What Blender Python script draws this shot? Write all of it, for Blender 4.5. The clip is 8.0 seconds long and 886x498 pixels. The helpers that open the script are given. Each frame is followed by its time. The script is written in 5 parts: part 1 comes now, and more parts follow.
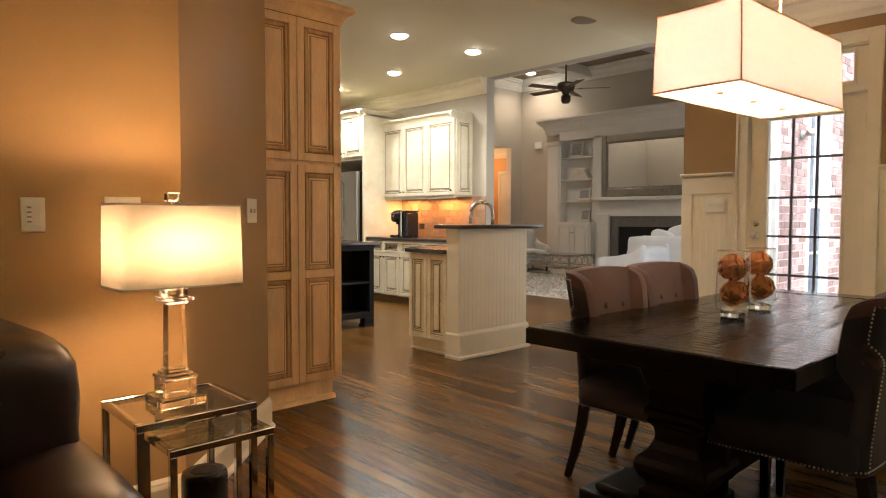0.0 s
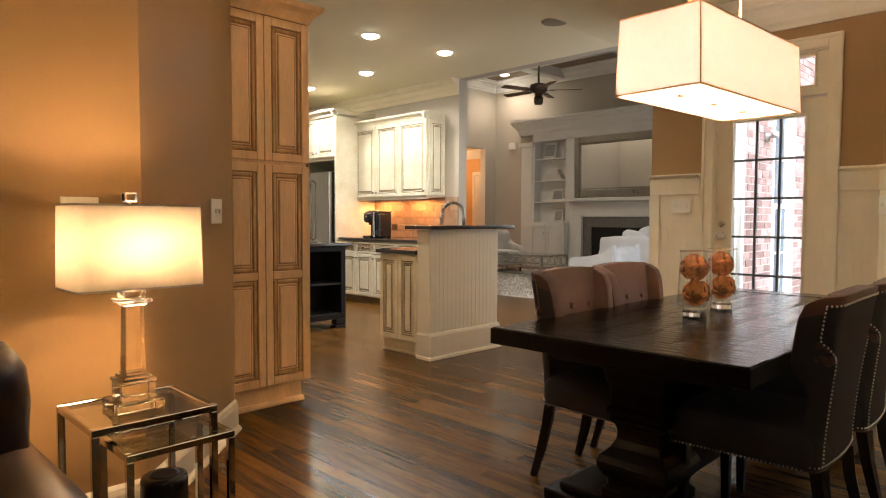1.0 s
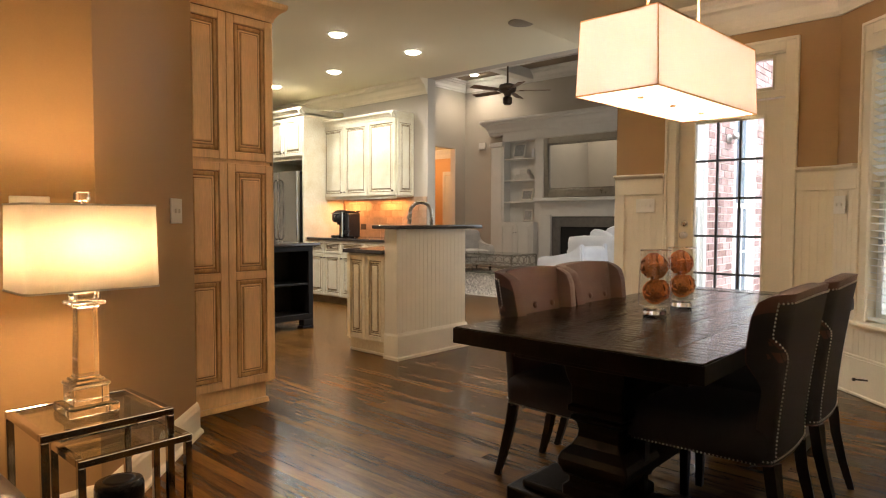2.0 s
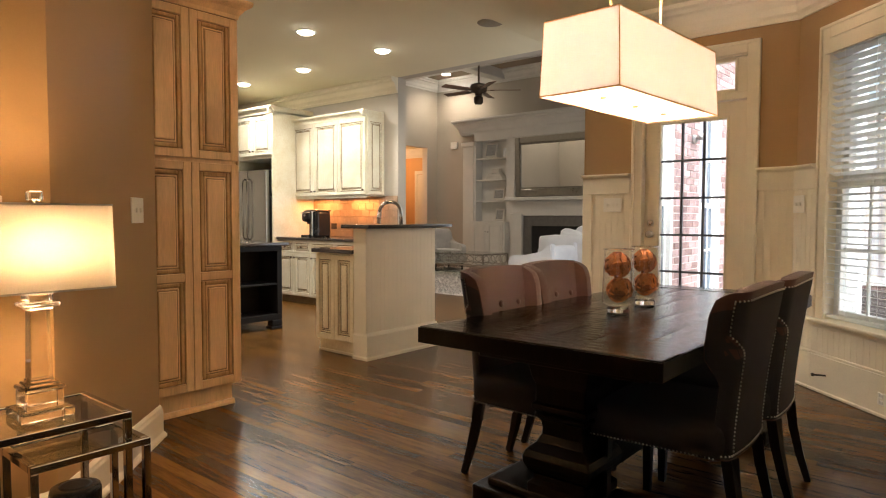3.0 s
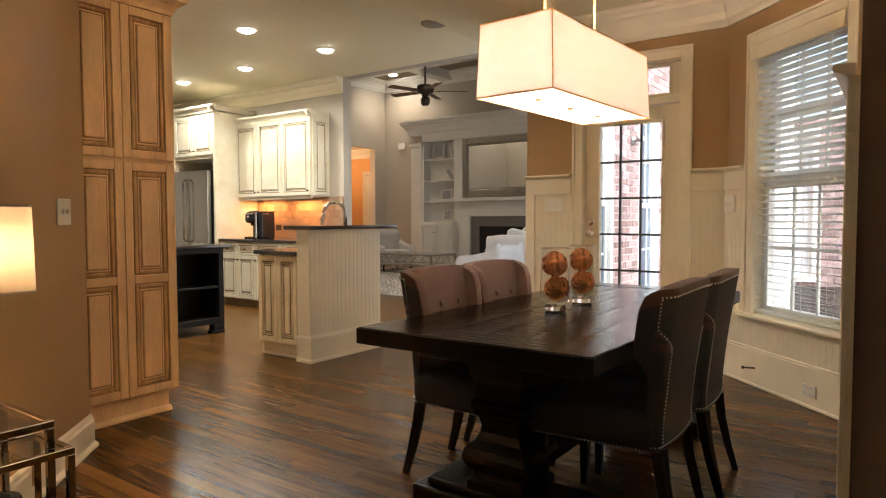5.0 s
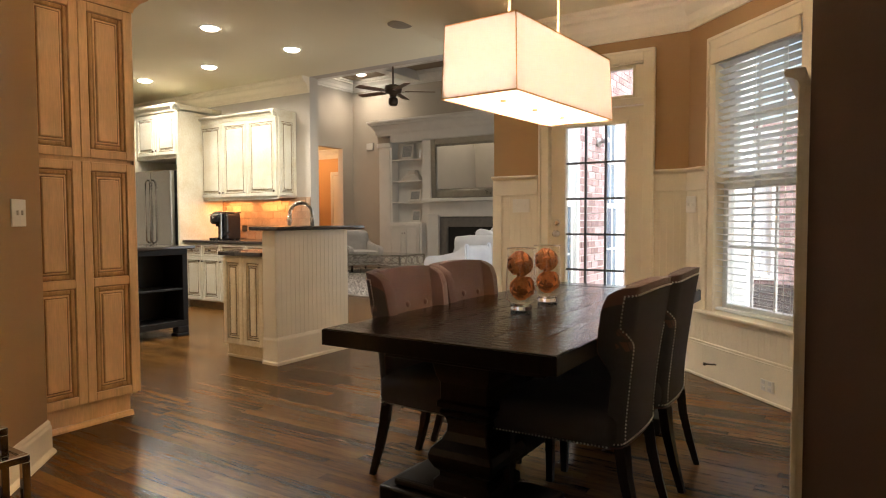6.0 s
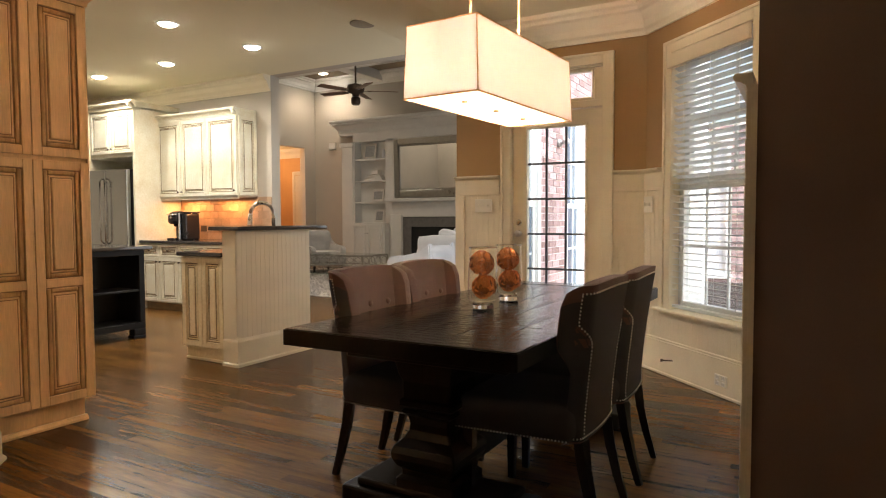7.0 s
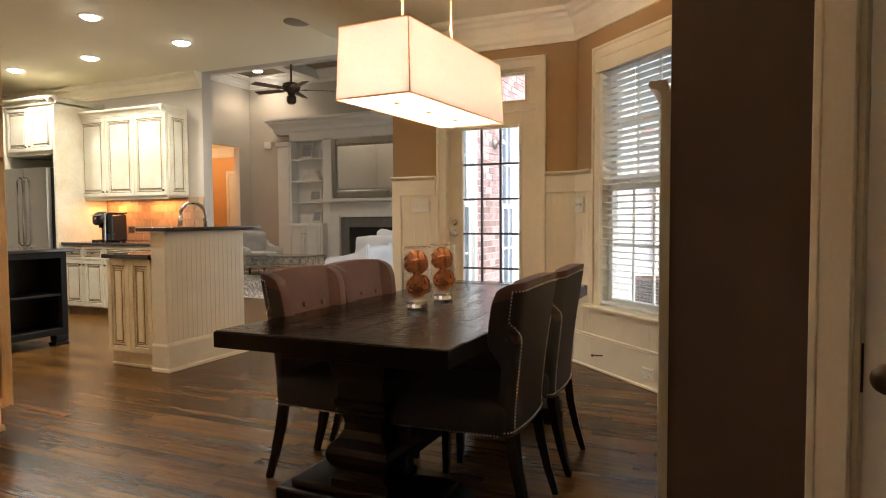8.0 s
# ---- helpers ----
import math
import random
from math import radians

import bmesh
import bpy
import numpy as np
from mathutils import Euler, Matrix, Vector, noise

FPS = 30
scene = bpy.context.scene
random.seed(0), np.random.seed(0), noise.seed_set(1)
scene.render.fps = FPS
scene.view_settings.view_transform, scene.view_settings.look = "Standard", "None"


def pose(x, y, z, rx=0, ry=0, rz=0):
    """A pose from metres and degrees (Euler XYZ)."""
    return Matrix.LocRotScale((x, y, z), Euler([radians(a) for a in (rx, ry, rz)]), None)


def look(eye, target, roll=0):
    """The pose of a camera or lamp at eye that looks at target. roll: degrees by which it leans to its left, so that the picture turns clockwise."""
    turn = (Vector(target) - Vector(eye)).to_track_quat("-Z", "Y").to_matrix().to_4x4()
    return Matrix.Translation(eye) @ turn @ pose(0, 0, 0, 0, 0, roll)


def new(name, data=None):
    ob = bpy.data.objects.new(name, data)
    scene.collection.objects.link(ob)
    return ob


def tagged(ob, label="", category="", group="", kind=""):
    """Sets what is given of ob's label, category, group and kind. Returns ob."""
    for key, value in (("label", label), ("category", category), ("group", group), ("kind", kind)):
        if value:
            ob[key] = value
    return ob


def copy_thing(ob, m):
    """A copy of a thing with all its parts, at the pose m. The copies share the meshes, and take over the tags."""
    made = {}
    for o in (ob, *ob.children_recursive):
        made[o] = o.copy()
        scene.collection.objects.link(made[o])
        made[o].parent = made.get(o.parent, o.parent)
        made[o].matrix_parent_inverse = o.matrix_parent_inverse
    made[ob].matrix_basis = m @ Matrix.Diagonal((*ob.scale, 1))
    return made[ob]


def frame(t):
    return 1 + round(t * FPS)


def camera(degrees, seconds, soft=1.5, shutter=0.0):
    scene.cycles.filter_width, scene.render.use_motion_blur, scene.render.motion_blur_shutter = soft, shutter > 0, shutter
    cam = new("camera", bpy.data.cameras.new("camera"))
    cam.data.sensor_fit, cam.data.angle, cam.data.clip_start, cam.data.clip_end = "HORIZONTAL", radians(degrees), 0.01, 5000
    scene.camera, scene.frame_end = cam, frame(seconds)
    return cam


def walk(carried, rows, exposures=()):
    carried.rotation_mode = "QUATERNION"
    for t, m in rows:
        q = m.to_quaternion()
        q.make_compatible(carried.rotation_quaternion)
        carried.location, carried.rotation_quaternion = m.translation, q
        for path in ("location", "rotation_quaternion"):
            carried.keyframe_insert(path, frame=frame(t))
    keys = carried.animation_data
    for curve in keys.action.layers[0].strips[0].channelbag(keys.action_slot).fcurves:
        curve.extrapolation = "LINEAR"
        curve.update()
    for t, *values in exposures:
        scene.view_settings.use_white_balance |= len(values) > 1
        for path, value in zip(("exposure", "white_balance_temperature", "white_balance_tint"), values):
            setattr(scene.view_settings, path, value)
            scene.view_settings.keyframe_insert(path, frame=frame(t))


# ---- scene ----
cam = camera(69.36, 8.0, soft=1.1)
PATH = [
    (0, (1.0557, 0.3981, 1.1797), (2.4192, 1.8582, 1.0839), 0.17),
    (0.5, (1.0729, 0.3833, 1.1804), (2.4649, 1.8164, 1.0864), 0.16),
    (1, (1.0876, 0.3674, 1.1803), (2.5048, 1.7755, 1.0865), 0.19),
    (1.5, (1.1013, 0.3554, 1.1802), (2.5475, 1.7338, 1.0866), 0.17),
    (3, (1.1382, 0.3176, 1.1809), (2.6708, 1.5990, 1.0844), 0.13),
    (3.5, (1.1462, 0.3084, 1.1798), (2.6963, 1.5686, 1.0843), 0.06),
    (4, (1.1538, 0.2985, 1.1795), (2.7262, 1.5308, 1.0845), 0.05),
    (4.5, (1.1587, 0.2856, 1.1789), (2.7575, 1.4836, 1.0843), -0.02),
    (6, (1.1669, 0.2595, 1.1788), (2.8478, 1.3393, 1.0861), -0.21),
    (6.5, (1.1603, 0.2544, 1.1780), (2.8658, 1.2950, 1.0856), -0.20),
    (7, (1.1549, 0.2459, 1.1757), (2.8946, 1.2282, 1.0832), -0.20),
    (7.5, (1.1447, 0.2314, 1.1752), (2.9240, 1.1399, 1.0811), -0.25),
    (8, (1.1393, 0.2070, 1.1751), (2.9634, 1.0220, 1.0824), -0.33),
]
walk(cam, [(t, look(e, a, r)) for t, e, a, r in PATH])

# ---- world and large lights ----
world = bpy.data.worlds.new("sky")
scene.world = world
world.use_nodes = True
wn = world.node_tree.nodes
wbg = wn["Background"]
sky = wn.new("ShaderNodeTexSky")
sky.sky_type = 'NISHITA'
sky.sun_disc = False
sky.dust_density, sky.ozone_density = 4.0, 0.5
sky.sun_elevation = radians(34)
sky.sun_rotation = radians(205)
overcast = wn.new("ShaderNodeHueSaturation")
overcast.inputs["Saturation"].default_value = 0.6
world.node_tree.links.new(sky.outputs[0], overcast.inputs["Color"])
world.node_tree.links.new(overcast.outputs[0], wbg.inputs[0])
wbg.inputs[1].default_value = 0.15
sun = new("sun", bpy.data.lights.new("sun", 'SUN'))
sun.data.energy, sun.data.angle, sun.data.color = 2.7, radians(30), (0.76, 0.88, 1.0)
sun.matrix_world = pose(-20, -30, 25, 56, 0, -25)
scene.view_settings.exposure = 1.5

WARM, AMBER = (1.0, 0.83, 0.73), (1.0, 0.42, 0.14)
FLOOR_Z, CEIL, BAY = 0.0, 3.02, 2.86


def lamp(name, kind, m, energy, color, size=0.1, sizey=None, spot=None, blend=0.6):
    ob = new(name, bpy.data.lights.new(name, kind))
    ob.data.energy, ob.data.color = energy, color
    if kind == 'AREA':
        ob.data.size = size
        if sizey:
            ob.data.shape, ob.data.size_y = 'RECTANGLE', sizey
    else:
        ob.data.shadow_soft_size = size
    if spot:
        ob.data.spot_size, ob.data.spot_blend = radians(spot), blend
    ob.matrix_world = m
    return ob


# ---- materials ----
def link(nt, a, b):
    nt.links.new(a, b)


def material(name, color, rough=0.5, metal=0.0, vary=0.12, scale=6.0, grain=60.0, bump=0.05, stretch=(1, 1, 1), coat=0.0,
             dark=None, island=0.0, emit=None, spec=0.5, obj_random=0.0, rough_vary=0.08):
    """A surface with variation at two scales, a fine relief and a slightly uneven gloss."""
    m = bpy.data.materials.new(name)
    m.use_nodes = True
    nt = m.node_tree
    b = nt.nodes["Principled BSDF"]
    tc = nt.nodes.new("ShaderNodeTexCoord")
    mp = nt.nodes.new("ShaderNodeMapping")
    mp.inputs["Scale"].default_value = stretch
    link(nt, tc.outputs["Object"], mp.inputs[0])
    piece = None
    if island or obj_random:
        piece = nt.nodes.new("ShaderNodeNewGeometry").outputs["Random Per Island"] if island else nt.nodes.new("ShaderNodeObjectInfo").outputs["Random"]
        shift = nt.nodes.new("ShaderNodeVectorMath")
        shift.operation = 'SCALE'
        shift.inputs[0].default_value = (31.0, 47.0, 19.0)
        link(nt, piece, shift.inputs["Scale"])
        link(nt, shift.outputs[0], mp.inputs["Location"])
    n1 = nt.nodes.new("ShaderNodeTexNoise")
    n1.inputs["Scale"].default_value, n1.inputs["Detail"].default_value = scale, 4
    n2 = nt.nodes.new("ShaderNodeTexNoise")
    n2.inputs["Scale"].default_value, n2.inputs["Detail"].default_value = grain, 3
    link(nt, mp.outputs[0], n1.inputs[0])
    link(nt, mp.outputs[0], n2.inputs[0])
    lo = dark or tuple(c * (1 - 2.2 * vary) for c in color)
    hi = tuple(min(1, c * (1 + vary)) for c in color)
    mix = nt.nodes.new("ShaderNodeMath")
    mix.operation = 'MULTIPLY_ADD'
    mix.inputs[1].default_value = 0.45
    link(nt, n2.outputs[0], mix.inputs[0])
    half = nt.nodes.new("ShaderNodeMath")
    half.operation = 'MULTIPLY'
    half.inputs[1].default_value = 0.62
    link(nt, n1.outputs[0], half.inputs[0])
    link(nt, half.outputs[0], mix.inputs[2])
    last = mix
    if island or obj_random:
        ma = nt.nodes.new("ShaderNodeMath")
        ma.operation = 'MULTIPLY_ADD'
        ma.inputs[1].default_value = island or obj_random
        link(nt, piece, ma.inputs[0])
        link(nt, mix.outputs[0], ma.inputs[2])
        sub = nt.nodes.new("ShaderNodeMath")
        sub.operation = 'SUBTRACT'
        sub.inputs[1].default_value = (island or obj_random) / 2
        link(nt, ma.outputs[0], sub.inputs[0])
        last = sub
    ramp = nt.nodes.new("ShaderNodeValToRGB")
    ramp.color_ramp.elements[0].position, ramp.color_ramp.elements[1].position = 0.32, 0.72
    ramp.color_ramp.elements[0].color, ramp.color_ramp.elements[1].color = (*lo, 1), (*hi, 1)
    link(nt, last.outputs[0], ramp.inputs[0])
    link(nt, ramp.outputs[0], b.inputs["Base Color"])
    rr = nt.nodes.new("ShaderNodeMapRange")
    rr.inputs[3].default_value, rr.inputs[4].default_value = max(0, rough - rough_vary), min(1, rough + rough_vary)
    link(nt, n1.outputs[0], rr.inputs[0])
    link(nt, rr.outputs[0], b.inputs["Roughness"])
    b.inputs["Metallic"].default_value = metal
    b.inputs["Specular IOR Level"].default_value = spec
    if coat:
        b.inputs["Coat Weight"].default_value, b.inputs["Coat Roughness"].default_value = coat, 0.12
    if bump:
        bp = nt.nodes.new("ShaderNodeBump")
        bp.inputs["Strength"].default_value, bp.inputs["Distance"].default_value = min(1, bump * 4), 0.004
        link(nt, n2.outputs[0], bp.inputs["Height"])
        link(nt, bp.outputs[0], b.inputs["Normal"])
    if emit:
        b.inputs["Emission Color"].default_value, b.inputs["Emission Strength"].default_value = (*emit[0], 1), emit[1]
    return m


def glass(name, color=(1, 1, 1), rough=0.0, ior=1.45):
    m = bpy.data.materials.new(name)
    m.use_nodes = True
    b = m.node_tree.nodes["Principled BSDF"]
    b.inputs["Base Color"].default_value = (*color, 1)
    b.inputs["Roughness"].default_value, b.inputs["IOR"].default_value = rough, ior
    b.inputs["Transmission Weight"].default_value = 1.0
    return m


def thin_glass(name, tint=(1, 1, 1), gloss=1.0):
    """A thin clear sheet: seen straight through, glossy towards its edges."""
    m = bpy.data.materials.new(name)
    m.use_nodes = True
    nt = m.node_tree
    nt.nodes.remove(nt.nodes["Principled BSDF"])
    tr, gl, mx, lw, pw, ad = (nt.nodes.new(n) for n in ("ShaderNodeBsdfTransparent", "ShaderNodeBsdfGlossy", "ShaderNodeMixShader", "ShaderNodeLayerWeight", "ShaderNodeMath", "ShaderNodeMath"))
    tr.inputs[0].default_value = (*tint, 1)
    gl.inputs[0].default_value = (gloss, gloss, gloss, 1)
    gl.inputs["Roughness"].default_value = 0.02
    lw.inputs[0].default_value = 0.5
    pw.operation, ad.operation = 'POWER', 'MULTIPLY_ADD'
    pw.inputs[1].default_value = 3.0
    ad.inputs[1].default_value, ad.inputs[2].default_value = 0.85, 0.06
    link(nt, lw.outputs["Facing"], pw.inputs[0])
    link(nt, pw.outputs[0], ad.inputs[0])
    link(nt, ad.outputs[0], mx.inputs[0])
    link(nt, tr.outputs[0], mx.inputs[1])
    link(nt, gl.outputs[0], mx.inputs[2])
    link(nt, mx.outputs[0], nt.nodes["Material Output"].inputs[0])
    return m


def shade_cloth(name, color, glow, strength, through_share=0.55):
    """Thin fabric that lets its bulb's light through: part diffuse, part translucent."""
    m = bpy.data.materials.new(name)
    m.use_nodes = True
    nt = m.node_tree
    nt.nodes.remove(nt.nodes["Principled BSDF"])
    out = nt.nodes["Material Output"]
    d = nt.nodes.new("ShaderNodeBsdfDiffuse")
    tr = nt.nodes.new("ShaderNodeBsdfTranslucent")
    tc = nt.nodes.new("ShaderNodeTexCoord")
    w = nt.nodes.new("ShaderNodeTexNoise")
    w.inputs["Scale"].default_value = 220
    link(nt, tc.outputs["Object"], w.inputs[0])
    ramp = nt.nodes.new("ShaderNodeValToRGB")
    ramp.color_ramp.elements[0].color = (*[c * 0.9 for c in color], 1)
    ramp.color_ramp.elements[1].color = (*color, 1)
    link(nt, w.outputs[0], ramp.inputs[0])
    link(nt, ramp.outputs[0], d.inputs[0])
    link(nt, ramp.outputs[0], tr.inputs[0])
    mx = nt.nodes.new("ShaderNodeMixShader")
    mx.inputs[0].default_value = through_share
    link(nt, d.outputs[0], mx.inputs[1])
    link(nt, tr.outputs[0], mx.inputs[2])
    last = mx.outputs[0]
    if strength:
        e = nt.nodes.new("ShaderNodeEmission")
        e.inputs[0].default_value, e.inputs[1].default_value = (*glow, 1), strength
        ad = nt.nodes.new("ShaderNodeAddShader")
        link(nt, last, ad.inputs[0])
        link(nt, e.outputs[0], ad.inputs[1])
        last = ad.outputs[0]
    link(nt, last, out.inputs[0])
    return m


TAN = material("tan_wall_paint", (0.42, 0.252, 0.102), 0.55, vary=0.03, scale=2, grain=180, bump=0.03)
GREY = material("greige_wall_paint", (0.50, 0.45, 0.375), 0.6, vary=0.03, scale=2, grain=180, bump=0.03)
# Shade on the side-door wall is put into this darker paint colour.
SHADED_WALL = material("shaded_wall_paint", (0.090, 0.052, 0.031), 0.75, spec=0.2, vary=0.04, scale=2, grain=180, bump=0.03)
COFFER = material("tan_coffer_paint", (0.30, 0.235, 0.165), 0.7, vary=0.03, scale=2, grain=180, bump=0.02)
ORANGE = material("ochre_hall_paint", (0.62, 0.36, 0.16), 0.6, vary=0.04, scale=2, grain=160, bump=0.02)
CEILP = material("cream_ceiling_paint", (0.83, 0.765, 0.55), 0.75, vary=0.02, scale=1.5, grain=200, bump=0.02)
TRIM = material("cream_trim_paint", (0.87, 0.785, 0.61), 0.35, vary=0.03, scale=5, grain=90, bump=0.015)
WHITE = material("white_trim_paint", (0.74, 0.72, 0.67), 0.38, vary=0.03, scale=5, grain=90, bump=0.015)
IVORY = material("ivory_cabinet_paint", (0.80, 0.77, 0.65), 0.36, vary=0.05, scale=4, grain=50, bump=0.02, dark=(0.66, 0.57, 0.38))
MAPLE = material("glazed_maple", (0.88, 0.58, 0.29), 0.36, vary=0.09, scale=3, grain=28, bump=0.03, stretch=(4, 4, 0.5), dark=(0.70, 0.45, 0.22))
CREAMG = material("glazed_cream_paint", (0.86, 0.77, 0.55), 0.36, vary=0.05, scale=4, grain=50, bump=0.02, dark=(0.68, 0.54, 0.32))
MESHG = material("speaker_mesh", (0.34, 0.30, 0.23), 0.7, vary=0.1, scale=40, grain=300)
FANWOOD = material("walnut_fan_blade", (0.16, 0.085, 0.05), 0.4, vary=0.2, scale=6, grain=40, stretch=(1, 8, 8))
GLAZE = material("brown_glaze", (0.40, 0.195, 0.07), 0.5, vary=0.25, scale=9, grain=60, bump=0.02)
GLAZE2 = material("umber_glaze", (0.26, 0.17, 0.07), 0.5, vary=0.25, scale=9, grain=60, bump=0.02)
HONEY = material("honey_glaze_band", (0.64, 0.37, 0.155), 0.42, vary=0.16, scale=5, grain=34, bump=0.03, stretch=(5, 5, 0.6), dark=(0.40, 0.20, 0.07))
OAK = material("stained_oak_strip", (0.150, 0.069, 0.0160), 0.25, vary=0.16, scale=2.6, grain=17, bump=0.006, stretch=(14, 0.9, 1), obj_random=0.30, spec=0.21, rough_vary=0.03, dark=(0.046, 0.0205, 0.0060))
OAK2 = material("stained_oak_field", (0.150, 0.069, 0.0160), 0.25, vary=0.16, scale=2.6, grain=17, bump=0.006, stretch=(14, 0.9, 1), island=0.30, spec=0.21, rough_vary=0.03, dark=(0.046, 0.0205, 0.0060))
SUBFLOOR = material("dark_floor_joint", (0.02, 0.011, 0.006), 0.6)
ESPRESSO = material("espresso_table_wood", (0.012, 0.007, 0.005), 0.12, vary=0.3, scale=4, grain=40, bump=0.04, stretch=(0.8, 10, 10), coat=0.04, spec=0.26)
et = ESPRESSO.node_tree
old_bump = next(n for n in et.nodes if n.type == 'BUMP')
scrape = et.nodes.new("ShaderNodeTexWave")
scrape.bands_direction = 'X'
scrape.inputs["Scale"].default_value, scrape.inputs["Distortion"].default_value = 7.0, 3.0
scrape.inputs["Detail"].default_value, scrape.inputs["Detail Scale"].default_value = 1.5, 0.6
coords = et.nodes.new("ShaderNodeTexCoord")
link(et, coords.outputs["Object"], scrape.inputs[0])
ripple = et.nodes.new("ShaderNodeBump")
ripple.inputs["Strength"].default_value, ripple.inputs["Distance"].default_value = 0.35, 0.0022
link(et, scrape.outputs["Fac"], ripple.inputs["Height"])
link(et, old_bump.outputs[0], ripple.inputs["Normal"])
link(et, ripple.outputs[0], et.nodes["Principled BSDF"].inputs["Normal"])
CHAIRLEG = material("mahogany_chair_leg", (0.015, 0.0065, 0.0045), 0.35, vary=0.3, scale=6, grain=40, bump=0.03, stretch=(8, 8, 0.8), spec=0.3)
ESPRESSO2 = material("espresso_leg_wood", (0.009, 0.005, 0.0035), 0.38, vary=0.3, scale=6, grain=40, bump=0.04, stretch=(8, 8, 0.8), spec=0.22)
FELT = material("charcoal_chair_cloth", (0.054, 0.047, 0.053), 0.9, vary=0.10, scale=9, grain=420, bump=0.08)
FABRIC = material("taupe_velvet", (0.140, 0.070, 0.058), 0.85, vary=0.12, scale=7, grain=420, bump=0.10)
FABRIC.node_tree.nodes["Principled BSDF"].inputs["Sheen Weight"].default_value = 0.25
NAIL = material("nickel_nailheads", (0.90, 0.87, 0.82), 0.38, 0.6, vary=0.05)
CHROME = material("polished_chrome", (0.56, 0.55, 0.54), 0.07, 1.0, vary=0.02, bump=0, rough_vary=0.03)
STEEL = material("stainless_steel", (0.56, 0.55, 0.53), 0.24, 1.0, vary=0.04, scale=3, grain=90, stretch=(1, 30, 0.6), bump=0.01)
NICKEL = material("brushed_nickel", (0.72, 0.68, 0.62), 0.28, 1.0, vary=0.05)
BRONZE = material("dark_bronze", (0.10, 0.075, 0.055), 0.4, 0.8, vary=0.1)
LEATHER = material("brown_leather", (0.036, 0.0145, 0.008), 0.30, vary=0.12, scale=5, grain=320, bump=0.03, coat=0.05)
BLACK = material("black_paint", (0.009, 0.008, 0.008), 0.42, vary=0.15, scale=8, spec=0.22)
PLASTIC = material("black_plastic", (0.012, 0.012, 0.013), 0.25, vary=0.1, scale=8)
GRANITE = material("dark_granite", (0.055, 0.045, 0.040), 0.10, vary=0.6, scale=60, grain=220, bump=0.0, coat=0.3, dark=(0.012, 0.011, 0.011))
TILE = material("tumbled_stone_tile", (0.42, 0.28, 0.18), 0.5, vary=0.12, scale=14, grain=90, bump=0.08, obj_random=0.25)
GROUT = material("sand_grout", (0.36, 0.25, 0.165), 0.9)
SLATE = material("grey_hearth_slate", (0.17, 0.16, 0.145), 0.45, vary=0.15, scale=10, grain=60, bump=0.05)
PLATE = material("ivory_switch_plastic", (0.86, 0.82, 0.72), 0.35, vary=0.02, bump=0)
SILVER = material("silver_leaf_frame", (0.36, 0.34, 0.30), 0.30, 0.9, vary=0.10, scale=3, grain=14, bump=0.0)
MIRROR = material("mirror_silver", (0.88, 0.88, 0.86), 0.02, 1.0, vary=0.0, bump=0, rough_vary=0.0)
LINEN = material("oatmeal_linen", (0.55, 0.52, 0.48), 0.85, vary=0.08, scale=8, grain=300, bump=0.08)
WHITEC = material("white_cotton", (0.80, 0.81, 0.84), 0.85, vary=0.05, scale=6, grain=260, bump=0.06)
RUGM = material("cream_shag", (0.70, 0.65, 0.60), 0.95, vary=0.2, scale=6, grain=120, bump=0.3, island=0.3)
RATTAN = material("russet_bark_balls", (0.60, 0.21, 0.06), 0.8, vary=0.3, scale=18, grain=120, bump=0.15, island=0.5, dark=(0.25, 0.085, 0.028))
VINYL = material("white_window_vinyl", (0.78, 0.78, 0.76), 0.4, vary=0.02, bump=0.01)
BRICK = material("red_brick", (0.40, 0.28, 0.27), 0.85, vary=0.2, scale=12, grain=90, bump=0.2, obj_random=0.5, island=0.0, dark=(0.24, 0.15, 0.14))
BRICK2 = material("red_brick_field", (0.40, 0.28, 0.27), 0.85, vary=0.2, scale=12, grain=90, bump=0.2, island=0.5, dark=(0.24, 0.15, 0.14))
MORTAR = material("pale_mortar", (0.66, 0.62, 0.58), 0.95)
CONCRETE = material("pale_concrete", (0.45, 0.44, 0.42), 0.9, vary=0.08, scale=3, grain=90, bump=0.1)
BOOKISH = material("cream_paper_boards", (0.66, 0.63, 0.57), 0.7, vary=0.06)
GREENGREY = material("grey_print", (0.30, 0.30, 0.29), 0.6, vary=0.2, scale=20)
FIREBLACK = material("soot_black_firebox", (0.015, 0.014, 0.013), 0.9, vary=0.3)
GLASS, PANE = thin_glass("clear_glass", (0.95, 0.96, 0.95)), thin_glass("window_glass", (0.97, 0.99, 1.0), 0.7)
CRYSTAL = glass("crystal_acrylic", (1, 0.99, 0.97), 0.0, 1.49)
SMOKE = thin_glass("tabletop_glass", (0.80, 0.84, 0.80), 0.9)
SHADE = shade_cloth("ivory_shade_cloth", (0.93, 0.87, 0.82), (1.0, 0.72, 0.40), 0.0, 0.22)
BLIND = shade_cloth("white_blind_slat", (0.94, 0.94, 0.92), (1, 1, 1), 0.0, 0.80)
LAMPSHADE = shade_cloth("ivory_lampshade_cloth", (0.92, 0.87, 0.77), (1.0, 0.72, 0.40), 0.0, 0.35)
DIFFUSER = shade_cloth("frosted_diffuser", (0.95, 0.93, 0.88), (1.0, 0.80, 0.55), 0.0)
GLOW = material("lit_downlight_lens", (0.9, 0.88, 0.8), 0.5, vary=0, bump=0, emit=((1.0, 0.94, 0.82), 34.0))
